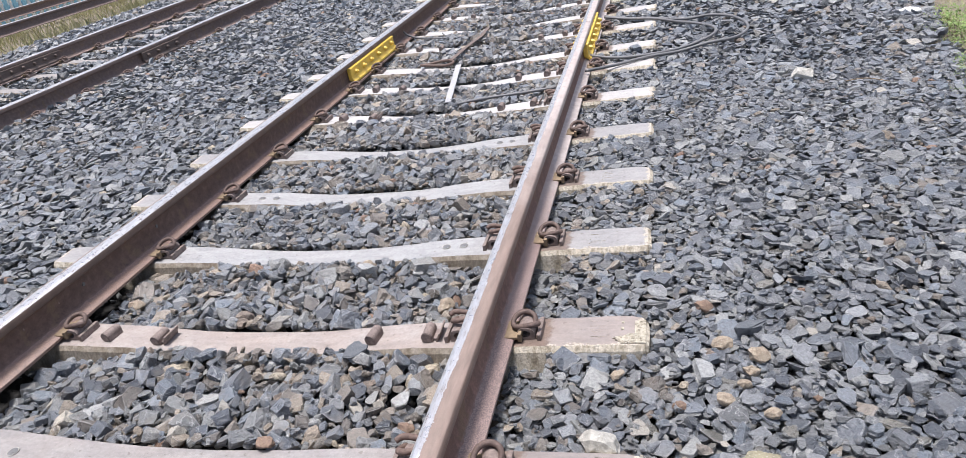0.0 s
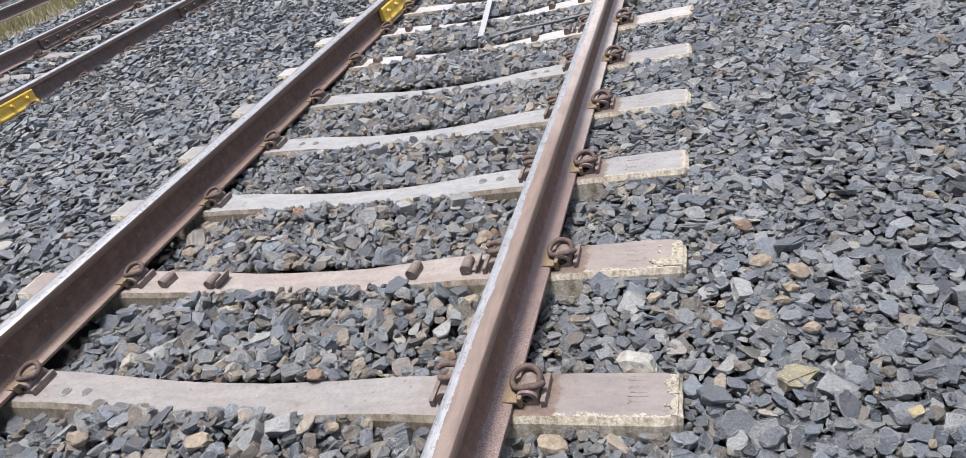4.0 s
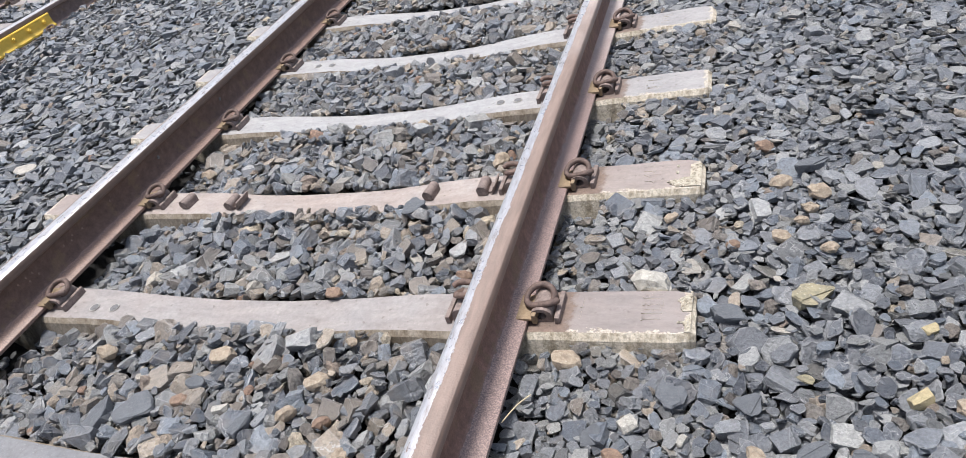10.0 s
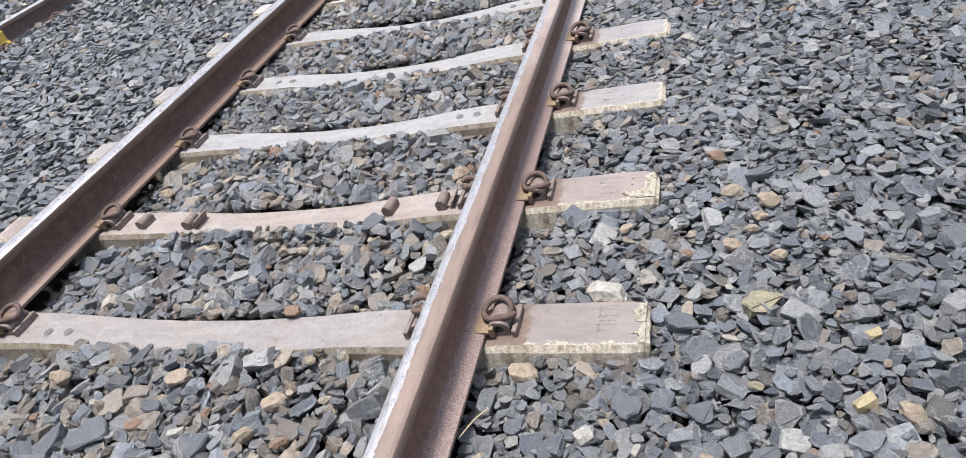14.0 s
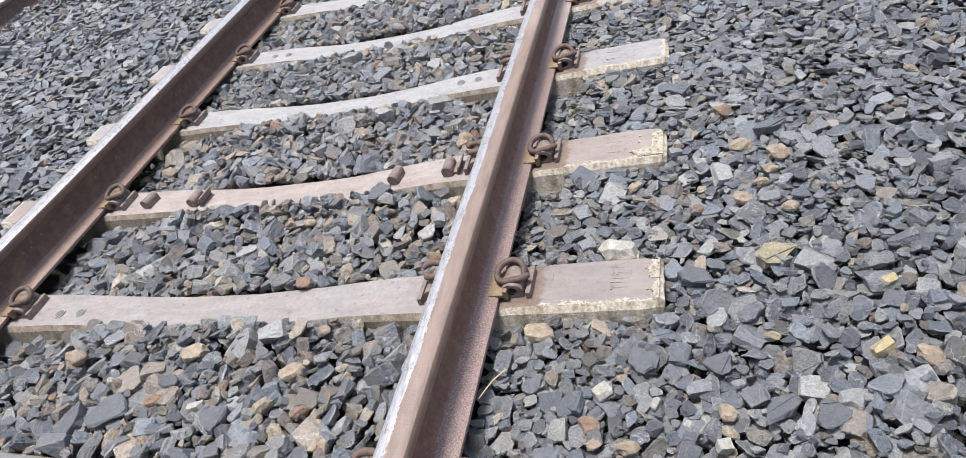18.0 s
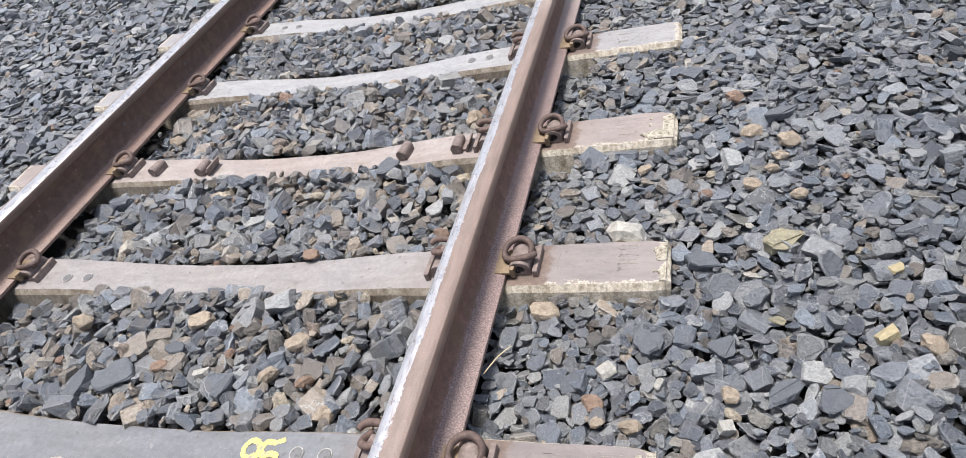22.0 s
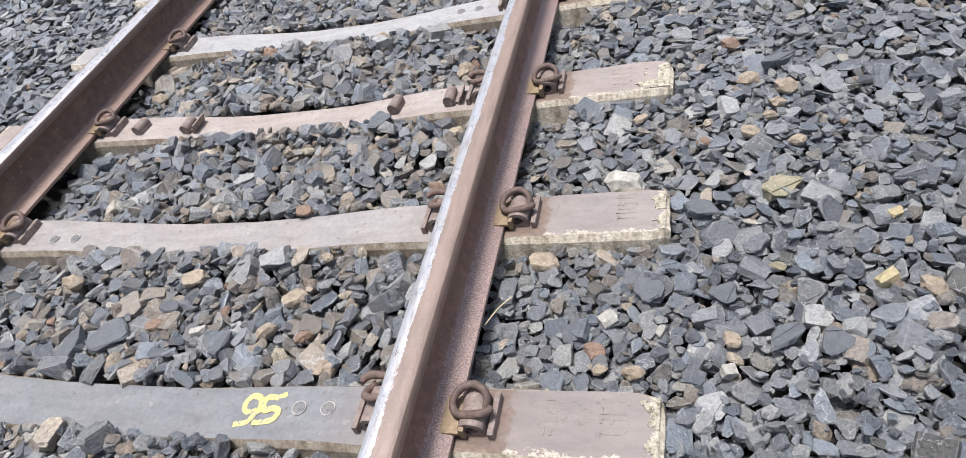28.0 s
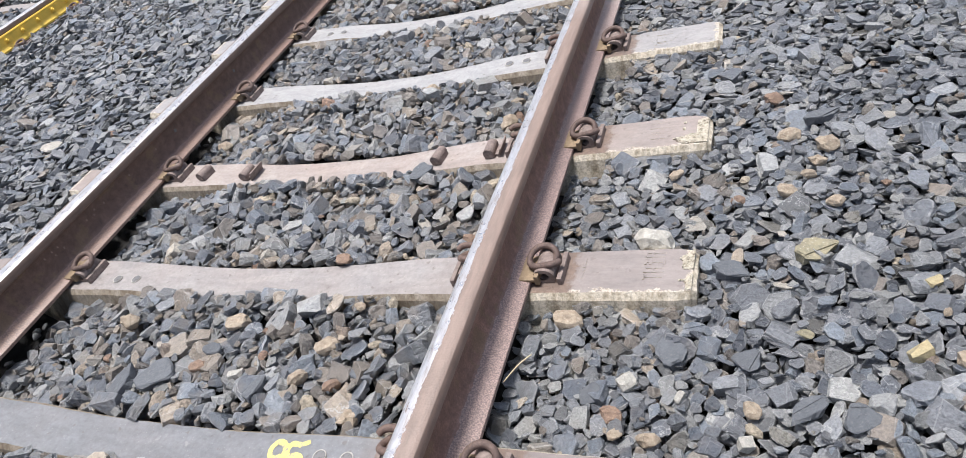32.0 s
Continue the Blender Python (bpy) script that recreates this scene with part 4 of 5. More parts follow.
def strip(pts, width, thick, mat, label, name="metal_strip"):
    bm = bmesh.new()
    rows = []
    for i, p in enumerate(pts):
        p = Vector(p)
        d = (Vector(pts[min(i + 1, len(pts) - 1)]) - Vector(pts[max(i - 1, 0)])).normalized()
        s = d.cross(Vector((0, 0, 1))).normalized() * width / 2
        rows.append([bm.verts.new(p + o) for o in (-s, s, s + Vector((0, 0, thick)), -s + Vector((0, 0, thick)))])
    for a, b in zip(rows, rows[1:]):
        for i in range(4):
            bm.faces.new((a[i], a[(i + 1) % 4], b[(i + 1) % 4], b[i]))
    bm.faces.new(rows[0])
    bm.faces.new(rows[-1][::-1])
    bmesh.ops.recalc_face_normals(bm, faces=bm.faces)
    return tagged(new(name, mesh_of(bm, name, mat)), label, "metal strip")


strip([(0.06, 3.02, 0.0), (0.0, 3.4, 0.01), (-0.07, 3.84, 0.02)], 0.04, 0.006, M_STRIP, "bare galvanised metal strip lying between the rails")
strip([(-0.17, 4.02, 0.02), (-0.15, 4.4, 0.012), (-0.1, 4.75, 0.01), (-0.1, 5.05, 0.01)], 0.035, 0.006, M_STEEL, "dark flat metal strip lying across the sleepers")
loop = [(-0.28 + 0.13 * math.cos(a), 3.98 + 0.055 * math.sin(a), 0.012 + 0.008 * math.sin(2 * a)) for a in (0.3 + 0.55 * i for i in range(23))]
line_thing("wire_coil", loop, 0.011, M_CLIP_RUST, "dark reddish coil of rusty wire between the rails", "wire coil")


# ---------------------------------------------------------------- weeds, fence, litter at the edges
def weed(x, y, z, size, count, seed, dry=0.2):
    rnd = random.Random(seed)
    e = new("weed")
    e.location = (x, y, z)
    tagged(e, "leafy green weed growing at the ballast edge", "plant", "weeds beside the track")
    for name, mat, share in (("foliage", M_LEAF, 1 - dry), ("dry_stem", M_DRY, dry)):
        bm = bmesh.new()
        for _ in range(int(count * share * 2.2)):
            a, r = rnd.uniform(0, 6.28), size * rnd.uniform(0, 0.9) ** 0.7
            base = Vector((r * math.cos(a), r * math.sin(a), rnd.uniform(0, 0.6) * size))
            ln, w = size * rnd.uniform(0.08, 0.22), size * rnd.uniform(0.018, 0.045)
            if name == "dry_stem":
                ln, w = ln * 2.4, w * 0.25
            d = Vector((math.cos(a) + rnd.uniform(-0.8, 0.8), math.sin(a) + rnd.uniform(-0.8, 0.8), rnd.uniform(0.2, 1.4))).normalized()
            s = d.cross(Vector((0, 0, 1))).normalized() * w
            tip = base + d * ln - Vector((0, 0, ln * 0.25))
            mid = base + d * ln * 0.5
            v = [bm.verts.new(p) for p in (base, mid - s, tip, mid + s)]
            bm.faces.new(v)
        part(name, bm, mat, e)
    return e


for i, (x, y, s, c) in enumerate(((3.02, 3.9, 0.075, 130), (3.16, 3.62, 0.1, 200), (3.08, 3.12, 0.13, 320), (3.02, 2.9, 0.12, 280), (2.9, 2.62, 0.1, 220), (3.3, 4.0, 0.15, 260), (3.45, 4.5, 0.2, 260),
                                  (3.4, 3.3, 0.2, 260), (3.3, 2.7, 0.18, 240), (3.6, 3.8, 0.25, 260), (3.25, 4.25, 0.12, 180))):
    weed(x, y, bed(x, y) - 0.045, s, c, 40 + i, 0.25)


def grass_patch(name, x0, x1, y0, y1, count, tall, mat, label, zf):
    rnd = random.Random(91)
    bm = bmesh.new()
    for _ in range(count):
        x, y = rnd.uniform(x0, x1), rnd.uniform(y0, y1)
        if noise.noise((x * 0.9, y * 0.9, 3)) < rnd.uniform(-0.35, 0.35):
            continue
        a = rnd.uniform(0, 6.28)
        h = tall * rnd.uniform(0.35, 1.0)
        p = Vector((x, y, zf(x, y)))
        side = Vector((math.cos(a), math.sin(a), 0)) * rnd.uniform(0.0012, 0.0035) * (1 + 12 * max(0.0, tall - 0.1))
        lean = Vector((rnd.uniform(-0.5, 0.5), rnd.uniform(-0.5, 0.5), 1)) * h
        v = [bm.verts.new(q) for q in (p - side, p + side, p + lean * 0.6 + side * 0.7, p + lean + Vector((0, 0, -0.1 * h)), p + lean * 0.6 - side * 0.7)]
        bm.faces.new(v)
    return tagged(new(name, mesh_of(bm, name, mat)), label, "grass", kind="stuff")


grass_patch("grass", -11.6, -8.5, 6.0, 16.0, 12000, 0.24, M_DRY, "dry yellowish grass between two railway tracks", lambda x, y: -0.22)
grass_patch("grass", -8.9, -8.1, 7.5, 15.0, 2500, 0.3, M_DRY, "tall dry yellowish grass at the foot of the ballast", lambda x, y: bed(x, y) - 0.1)
grass_patch("grass", 2.85, 5.5, 2.0, 7.5, 16000, 0.075, M_DRY, "dry grass and weeds on the soil beside the ballast", lambda x, y: bed(x, y) - 0.06)

bag = bmesh.new()
bmesh.ops.create_icosphere(bag, subdivisions=3, radius=1.0)
for v in bag.verts:
    f = 1 + 0.35 * noise.noise(v.co * 2.1 + Vector((4, 1, 2)))
    v.co = Vector((v.co.x * 0.068 * f, v.co.y * 0.05 * f, v.co.z * 0.022 * f + 0.012 * f))
tagged(new("plastic_scrap", mesh_of(bag, "plastic_scrap", M_WHITE, True)), "crumpled white plastic scrap on the ballast", "litter").matrix_world = pose(3.1, 4.4, bed(3.1, 4.4) - 0.005, 0, 0, -15)

tagged(new("straw", mesh_of(tube([(0.953, -0.36, 0.0), (0.985, -0.325, 0.02), (1.015, -0.3, 0.03)], 0.0017, 6, 4), "straw", M_STRAW, True)), "dry pale straw stalk lying on the stones", "straw")
tagged(new("twig", mesh_of(tube([(2.33, 2.79, 0.0), (2.45, 2.79, 0.012), (2.56, 2.74, 0.0)], 0.003, 6, 4), "twig", M_LINER, True)), "thin dry twig lying on the ballast", "twig")

fence = new("fence")
fence.location = (-12.6, 0, -0.25)
tagged(fence, "blue painted picket fence behind the tracks", "fence")
picket = mesh_of(box((0.03, 0.11, 1.5), (0, 0, 0.75), 0.006), "picket", M_BLUE)
picket_w = mesh_of(box((0.03, 0.07, 1.45), (0, 0, 0.725), 0.006), "picket", M_WHITE)
for i in range(84):
    part("picket", picket if i % 2 == 0 else picket_w, None, fence).location = (0.0, 7.0 + i * 0.125, 0)
for z in (0.35, 1.2):
    part("fence_rail", box((0.04, 10.6, 0.07), (-0.036, 12.2, z), 0.006), M_BLUE, fence)


# ---------------------------------------------------------------- ballast
SLABS, CHUNKS, PEBBLES = 26, 14, 8


def slab(rnd, fine):
    """A split piece of slate: a broken outline, two cleaved faces, sometimes a ledge across the top."""
    m = rnd.randint(4, 7) if fine else rnd.randint(3, 6)
    phi = (np.arange(m) + rnd.uniform(-0.36, 0.36, m)) * 2 * math.pi / m
    d = rnd.uniform(0.58, 1.0, m)
    pts = []
    for j in range(m):
        a, b, da, db = phi[j], phi[(j + 1) % m], d[j], d[(j + 1) % m]
        det = math.sin(b - a)
        p = np.array([(da * math.sin(b) - db * math.sin(a)) / det, (db * math.cos(a) - da * math.cos(b)) / det]) if abs(det) > 0.2 else np.array([math.cos((a + b) / 2), math.sin((a + b) / 2)])
        pts.append(p * min(1.0, 1.25 / np.linalg.norm(p)))
    if fine == 2:
        more = []
        for j, p in enumerate(pts):
            q, r = pts[(j + 1) % m], pts[j - 1]
            c = rnd.uniform(0.1, 0.38)
            more += [p + (r - p) * c * rnd.uniform(0.5, 1.0), p + (q - p) * c * rnd.uniform(0.5, 1.0)]
            if np.linalg.norm(q - p) > 0.8:
                w = p + (q - p) * rnd.uniform(0.42, 0.62)
                more.append(w * (1 + rnd.uniform(-0.1, 0.07)))
        pts = more
    o = np.array(pts) * np.array([1.0, rnd.uniform(0.55, 0.95)])
    n = len(o)
    h = rnd.uniform(0.16, 0.36)
    lean, slope = rnd.uniform(-0.16, 0.16, 2), rnd.uniform(-0.3, 0.3, 2)
    side = rnd.uniform(0.8, 0.985, n) if fine == 2 else np.full(n, 0.9)
    top = np.column_stack([o * side[:, None], h + (o @ slope) * 0.5 + rnd.normal(0, 0.02, n)])
    lip = np.column_stack([o, top[:, 2] - h * rnd.uniform(0.12, 0.5, n)])
    low = np.column_stack([o * rnd.uniform(0.66, 1.0, n)[:, None] + lean, -h + rnd.normal(0, 0.05, n)])
    bm = bmesh.new()
    if fine == 0:
        t, b = ([bm.verts.new(p) for p in ring] for ring in (lip, low))
        bm.faces.new(t)
        bm.faces.new(b[::-1])
        for k in range(n):
            bm.faces.new((b[k], b[(k + 1) % n], t[(k + 1) % n], t[k]))
        return bm
    t, l, b = ([bm.verts.new(p) for p in ring] for ring in (top, lip, low))
    t0 = list(t)
    if fine == 2 and rnd.rand() < 0.5:
        i, j = 0, rnd.randint(3, n - 2)
        drop = h * rnd.uniform(0.18, 0.4)
        ends = {k: bm.verts.new(top[k] - np.array([0, 0, drop])) for k in (i, j)}
        for k in range(j + 1, n):
            t[k].co.z -= drop
            l[k].co.z = min(l[k].co.z, t[k].co.z - 0.03)
        bm.faces.new(t[i:j + 1])
        bm.faces.new([ends[j]] + t[j + 1:] + [ends[i]])
        bm.faces.new([t[i], ends[i], ends[j], t[j]][::-1]).material_index = 1
        bm.faces.new((l[i], t[i], ends[i]))
        bm.faces.new((l[j], ends[j], t[j]))
        t0 = [ends.get(k) if k == j else t[k] for k in range(n)] + [ends[i]]
    else:
        bm.faces.new(t)
        t0 = t + [t[0]]
        ends = {}
    for k in range(n):
        k2 = (k + 1) % n
        a = t0[k]
        c = t0[k + 1] if k + 1 == n else (t[k2] if k2 in ends else t0[k2])
        bm.faces.new((l[k], l[k2], c, a)).material_index = 1
        bm.faces.new((b[k], b[k2], l[k2], l[k]))
    bm.faces.new(b[::-1])
    return bm


def chunk(rnd, fine, k):
    """A block broken on several sides."""
    bm = bmesh.new()
    bmesh.ops.create_cube(bm, size=2.0)
    sc = np.array([1.0, rnd.uniform(0.6, 0.95), rnd.uniform(0.5, 0.85)])
    for q in bm.verts:
        q.co = Vector(sc * np.array(q.co)) + Vector(rnd.uniform(-0.18, 0.18, 3))
    for _ in range((2, 5, 8)[fine]):
        nrm = Vector(rnd.normal(0, 1, 3)).normalized()
        reach = max(q.co.dot(nrm) for q in bm.verts)
        res = bmesh.ops.bisect_plane(bm, geom=bm.verts[:] + bm.edges[:] + bm.faces[:], plane_co=nrm * reach * rnd.uniform(0.62, 0.9), plane_no=nrm, clear_outer=True)
        rim = [e for e in res["geom_cut"] if isinstance(e, bmesh.types.BMEdge)]
        if len(rim) > 2:
            bmesh.ops.holes_fill(bm, edges=rim)
    bmesh.ops.remove_doubles(bm, verts=bm.verts, dist=0.08)
    if fine == 2:
        made = bmesh.ops.bevel(bm, geom=bm.edges[:], offset=0.03, segments=1, affect="EDGES", clamp_overlap=True)
        for face in made["faces"]:
            face.material_index = 1
        for q in bm.verts:
            q.co += noise.noise_vector(q.co * 2.6 + Vector((k * 3.1, 0, 0))) * 0.09
    return bm


def pebble(rnd, fine, k):
    """A weathered stone with rubbed corners."""
    bm = bmesh.new()
    bmesh.ops.create_icosphere(bm, subdivisions=2 if fine == 2 else 1, radius=1.0)
    sc = np.array([1.0, rnd.uniform(0.6, 0.85), rnd.uniform(0.5, 0.75)])
    cuts = [(Vector(rnd.normal(0, 1, 3)).normalized(), rnd.uniform(0.6, 0.85)) for _ in range(7)]
    for q in bm.verts:
        for nrm, d in cuts:
            over = q.co.dot(nrm) - d
            if over > 0:
                q.co -= nrm * over
        q.co = Vector(np.array(q.co) * sc) + noise.noise_vector(q.co * 1.8 + Vector((k * 5.3, 0, 0))) * 0.2
        q.co += noise.noise_vector(q.co * 5.0 + Vector((k * 2.3, 9, 0))) * 0.08
    for face in bm.faces:
        face.material_index = 2
    return bm


def stone_shapes(seed, fine):
    """Slabs, blocks and rubbed stones, about one unit in half length, as (vertices, triangles, look)."""
    rnd = np.random.RandomState(seed)
    out = []
    for k in range(SLABS + CHUNKS + PEBBLES):
        bm = slab(rnd, fine) if k < SLABS else chunk(rnd, fine, k) if k < SLABS + CHUNKS else pebble(rnd, fine, k)
        bmesh.ops.triangulate(bm, faces=bm.faces)
        bmesh.ops.recalc_face_normals(bm, faces=bm.faces)
        bm.verts.index_update()
        v = np.array([q.co[:] for q in bm.verts])
        f = np.array([[q.index for q in face.verts] for face in bm.faces])
        e = np.array([face.material_index for face in bm.faces])
        bm.free()
        out.append((v / np.abs(v[:, :2]).max(), f, e))
    return out


FINE = stone_shapes(6, 2)
SHAPES = stone_shapes(5, 1)
COARSE = stone_shapes(7, 0)


def near_sleeper(x, y, centre, rows, margin):
    if abs(x - centre) > 1.362 + margin:
        return False
    return any(abs(y - s) < 0.08 + margin for s in rows)


def blocked(x, y, r):
    """Whether a stone of that radius would lie in a sleeper or a rail."""
    for centre, rows in ((0.0, SLEEPERS), (TRACK2, SLEEPERS2)):
        if abs(x - centre) < 1.5:
            if abs(abs(x - centre) - GAUGE) < 0.058 + 0.15 * r:
                return True
            if near_sleeper(x, y, centre, rows, 0.35 * r) and (centre == 0.0 or abs(x - centre) < 0.7):
                return True
            if min(abs(y - s) for s in rows) < 0.085 and abs(abs(x - centre) - GAUGE) < 0.19:
                return True
    return False


def pour(x0, x1, y0, y1, median, per_m2, seed, tilt=0.32, cell=0.01, deep=0.075, skip=None, spread=0.34, flat=0.74, mix=(0.75, 0.21), fill=0.0):
    """Drops stones one by one on a height field until they reach the bed's height; returns rows of place, turn, size and shape."""
    rnd = np.random.RandomState(seed)
    nx, ny = int((x1 - x0) / cell) + 1, int((y1 - y0) / cell) + 1
    gx = x0 + cell * np.arange(nx)
    gy = y0 + cell * np.arange(ny)
    target = np.array([[bed(x, y) for y in gy[::8]] for x in gx[::8]])
    target = np.repeat(np.repeat(target, 8, 0), 8, 1)[:nx, :ny]
    field = target - deep
    n = int((x1 - x0) * (y1 - y0) * per_m2)
    total = n + int(n * fill)
    small = np.arange(total) >= n
    px, py = rnd.uniform(x0, x1, total), rnd.uniform(y0, y1, total)
    mid_size = np.where(small, median * 0.5, median)
    sz = np.clip(mid_size * np.exp(rnd.normal(0, spread, total)), mid_size * 0.55, mid_size * 1.85)
    yaw = rnd.uniform(0, 6.283, total)
    kind, slot = rnd.uniform(0, 1, total), rnd.uniform(0, 1, total)
    shape = np.where(kind < mix[0], slot * SLABS, np.where(kind < mix[0] + mix[1], SLABS + slot * CHUNKS, SLABS + CHUNKS + slot * PEBBLES)).astype(int)
    tx, ty, jz = rnd.normal(0, tilt, total), rnd.normal(0, tilt, total), rnd.uniform(-0.2, 0.25, total)
    fl = rnd.uniform(0.7, 1.25, total)
    rows = []
    for k in range(total):
        i, j = int((px[k] - x0) / cell), int((py[k] - y0) / cell)
        a = sz[k]
        w = max(1, int(a * 0.7 / cell))
        i0, i1, j0, j1 = max(0, i - w), min(nx, i + w + 1), max(0, j - w), min(ny, j + w + 1)
        win = field[i0:i1, j0:j1]
        low = 0.5 * float(win.mean()) + 0.5 * float(win.max())
        if low > target[i, j] - (0.45 if small[k] else 0.5) * a * flat:
            continue
        if blocked(px[k], py[k], a) or (skip and skip(px[k], py[k])):
            continue
        z = low + a * (0.36 + 0.2 * jz[k]) * flat
        rows.append((px[k], py[k], z, tx[k], ty[k], yaw[k], a, shape[k], flat * fl[k]))
        np.maximum(win, z + 0.4 * a * flat, out=win)
    return np.array(rows)


def turns(tx, ty, tz):
    cx, sx, cy, sy, cz, sz = np.cos(tx), np.sin(tx), np.cos(ty), np.sin(ty), np.cos(tz), np.sin(tz)
    r = np.empty((len(tx), 3, 3))
    r[:, 0] = np.stack([cy * cz, sx * sy * cz - cx * sz, cx * sy * cz + sx * sz], 1)
    r[:, 1] = np.stack([cy * sz, sx * sy * sz + cx * cz, cx * sy * sz - sx * cz], 1)
    r[:, 2] = np.stack([-sy, sx * cy, cx * cy], 1)
    return r


def heap_mesh(rows, name, mat, shapes):
    """All the stones of those rows in one mesh."""
    vs, fs, es, base = [], [], [], 0
    for s, (v, f, e) in enumerate(shapes):
        r = rows[rows[:, 7].astype(int) == s]
        if not len(r):
            continue
        p = np.einsum("nij,nvj->nvi", turns(r[:, 3], r[:, 4], r[:, 5]), v[None] * np.stack([np.ones(len(r)), np.ones(len(r)), r[:, 8]], 1)[:, None, :]) * r[:, 6][:, None, None] + r[:, None, :3]
        vs.append(p.reshape(-1, 3))
        fs.append((f[None] + (np.arange(len(r)) * len(v))[:, None, None] + base).reshape(-1, 3))
        es.append(np.tile(e, len(r)))
        base += len(r) * len(v)
    v, f = np.concatenate(vs), np.concatenate(fs)
    me = bpy.data.meshes.new(name)
    me.vertices.add(len(v))
    me.vertices.foreach_set("co", v.ravel())
    me.loops.add(len(f) * 3)
    me.loops.foreach_set("vertex_index", f.ravel().astype(np.int32))
    me.polygons.add(len(f))
    me.polygons.foreach_set("loop_start", np.arange(0, len(f) * 3, 3, dtype=np.int32))
    me.polygons.foreach_set("loop_total", np.full(len(f), 3, dtype=np.int32))
    look_of = np.concatenate(es).astype(np.int32)
    me.polygons.foreach_set("use_smooth", np.zeros(len(f), dtype=bool))
    me.polygons.foreach_set("material_index", look_of)
    me.update()
    for m in (mat, EDGES.get(mat.name, mat), RUBBED.get(mat.name, mat)):
        me.materials.append(m)
    return me


def shape_mesh(s, mat):
    v, f, e = FINE[s]
    me = bpy.data.meshes.new("stone")
    me.from_pydata(v.tolist(), [], f.tolist())
    for m in (mat, EDGES.get(mat.name, mat), RUBBED.get(mat.name, mat)):
        me.materials.append(m)
    me.polygons.foreach_set("material_index", e.astype(np.int32))
    return me


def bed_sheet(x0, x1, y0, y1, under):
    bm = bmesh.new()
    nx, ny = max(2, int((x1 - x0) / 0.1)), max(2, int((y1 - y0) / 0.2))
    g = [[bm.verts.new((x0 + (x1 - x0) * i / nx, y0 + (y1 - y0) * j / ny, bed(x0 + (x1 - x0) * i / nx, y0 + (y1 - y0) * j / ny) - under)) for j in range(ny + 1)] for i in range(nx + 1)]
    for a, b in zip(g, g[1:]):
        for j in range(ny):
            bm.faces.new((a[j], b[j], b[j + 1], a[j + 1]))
    return mesh_of(bm, "ballast_bed", M_SHADED_EARTH)


STONE_CACHE = {}


def ballast(name, label, span, rows, near, mats, under=0.07):
    """A bed with its stones: those inside the near stretch are pieces of their own, the rest one heap."""
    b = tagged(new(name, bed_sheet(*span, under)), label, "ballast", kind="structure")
    pick = np.zeros(len(rows), bool)
    if near:
        x0, x1, y0, y1 = near
        inside = np.where((rows[:, 0] > x0) & (rows[:, 0] < x1) & (rows[:, 1] > y0) & (rows[:, 1] < y1))[0]
        inside = inside[np.argsort(-rows[inside, 2] - rows[inside, 6])][:300]
        pick[inside] = True
        for x, y, z, tx, ty, tz, a, s, fl in rows[pick]:
            s = int(s)
            if (s, mats[1].name) not in STONE_CACHE:
                STONE_CACHE[s, mats[1].name] = shape_mesh(s, mats[1])
            o = new("stone", STONE_CACHE[s, mats[1].name])
            o.parent = b
            o.location, o.rotation_euler, o.scale = (x, y, z), (tx, ty, tz), (a, a, a * fl)
    rest = rows[~pick]
    tiny = rest[:, 6] < 0.0135
    close = ~tiny & (rest[:, 0] > -0.9) & (rest[:, 0] < 2.2) & (rest[:, 1] < 0.75) & (rest[:, 1] > -1.1)
    remote = (rest[:, 1] > 3.2) | (rest[:, 1] < -1.1) | (rest[:, 0] < -3.9) | (rest[:, 0] + 0.5 * rest[:, 1] < -2.0)
    for chosen, shapes in ((close, FINE), (~close & ~remote, SHAPES), (remote, COARSE)):
        if chosen.any():
            heap = new("loose_stones", heap_mesh(rest[chosen], "loose_stones", mats[0], shapes))
            heap.parent = b
            tagged(heap, label, kind="stuff")
    return b


def off_edge(x, y):
    """Past the ragged outer edge of the shoulder."""
    return x > 2.9 + 0.2 * min(max(y - 2.6, -1.0), 2.5) + 0.12 * noise.noise((y * 1.7, 4.0, 0.0)) + 0.08 * noise.noise((y * 9.0, 1.0, x * 9.0))


def rough_pour(x0, x1, y0, y1, seed):
    return pour(x0, x1, y0, y1, 0.042, 1300, seed, 0.38, cell=0.016, deep=0.06)


crib = np.concatenate([pour(-0.86, 0.86, -1.1, 7.6, 0.028, 7000, 11, 0.45, flat=0.9, mix=(0.55, 0.36), fill=1.0), rough_pour(-0.86, 0.86, 7.6, 12.0, 21), rough_pour(-0.86, 0.86, -5.0, -1.1, 22)])


def split_off(name, label, rows, stretches, mats):
    """Lays the nearest stretches as beds of their own; returns the rows that are left."""
    left = np.ones(len(rows), bool)
    for x0, x1, y0, y1 in stretches:
        inside = (rows[:, 0] > x0) & (rows[:, 0] < x1) & (rows[:, 1] > y0) & (rows[:, 1] < y1) & left
        left &= ~inside
        ballast(name, label, (x0, x1, y0, y1), rows[inside], (x0, x1, y0, y1), mats, 0.064)
    return rows[left]


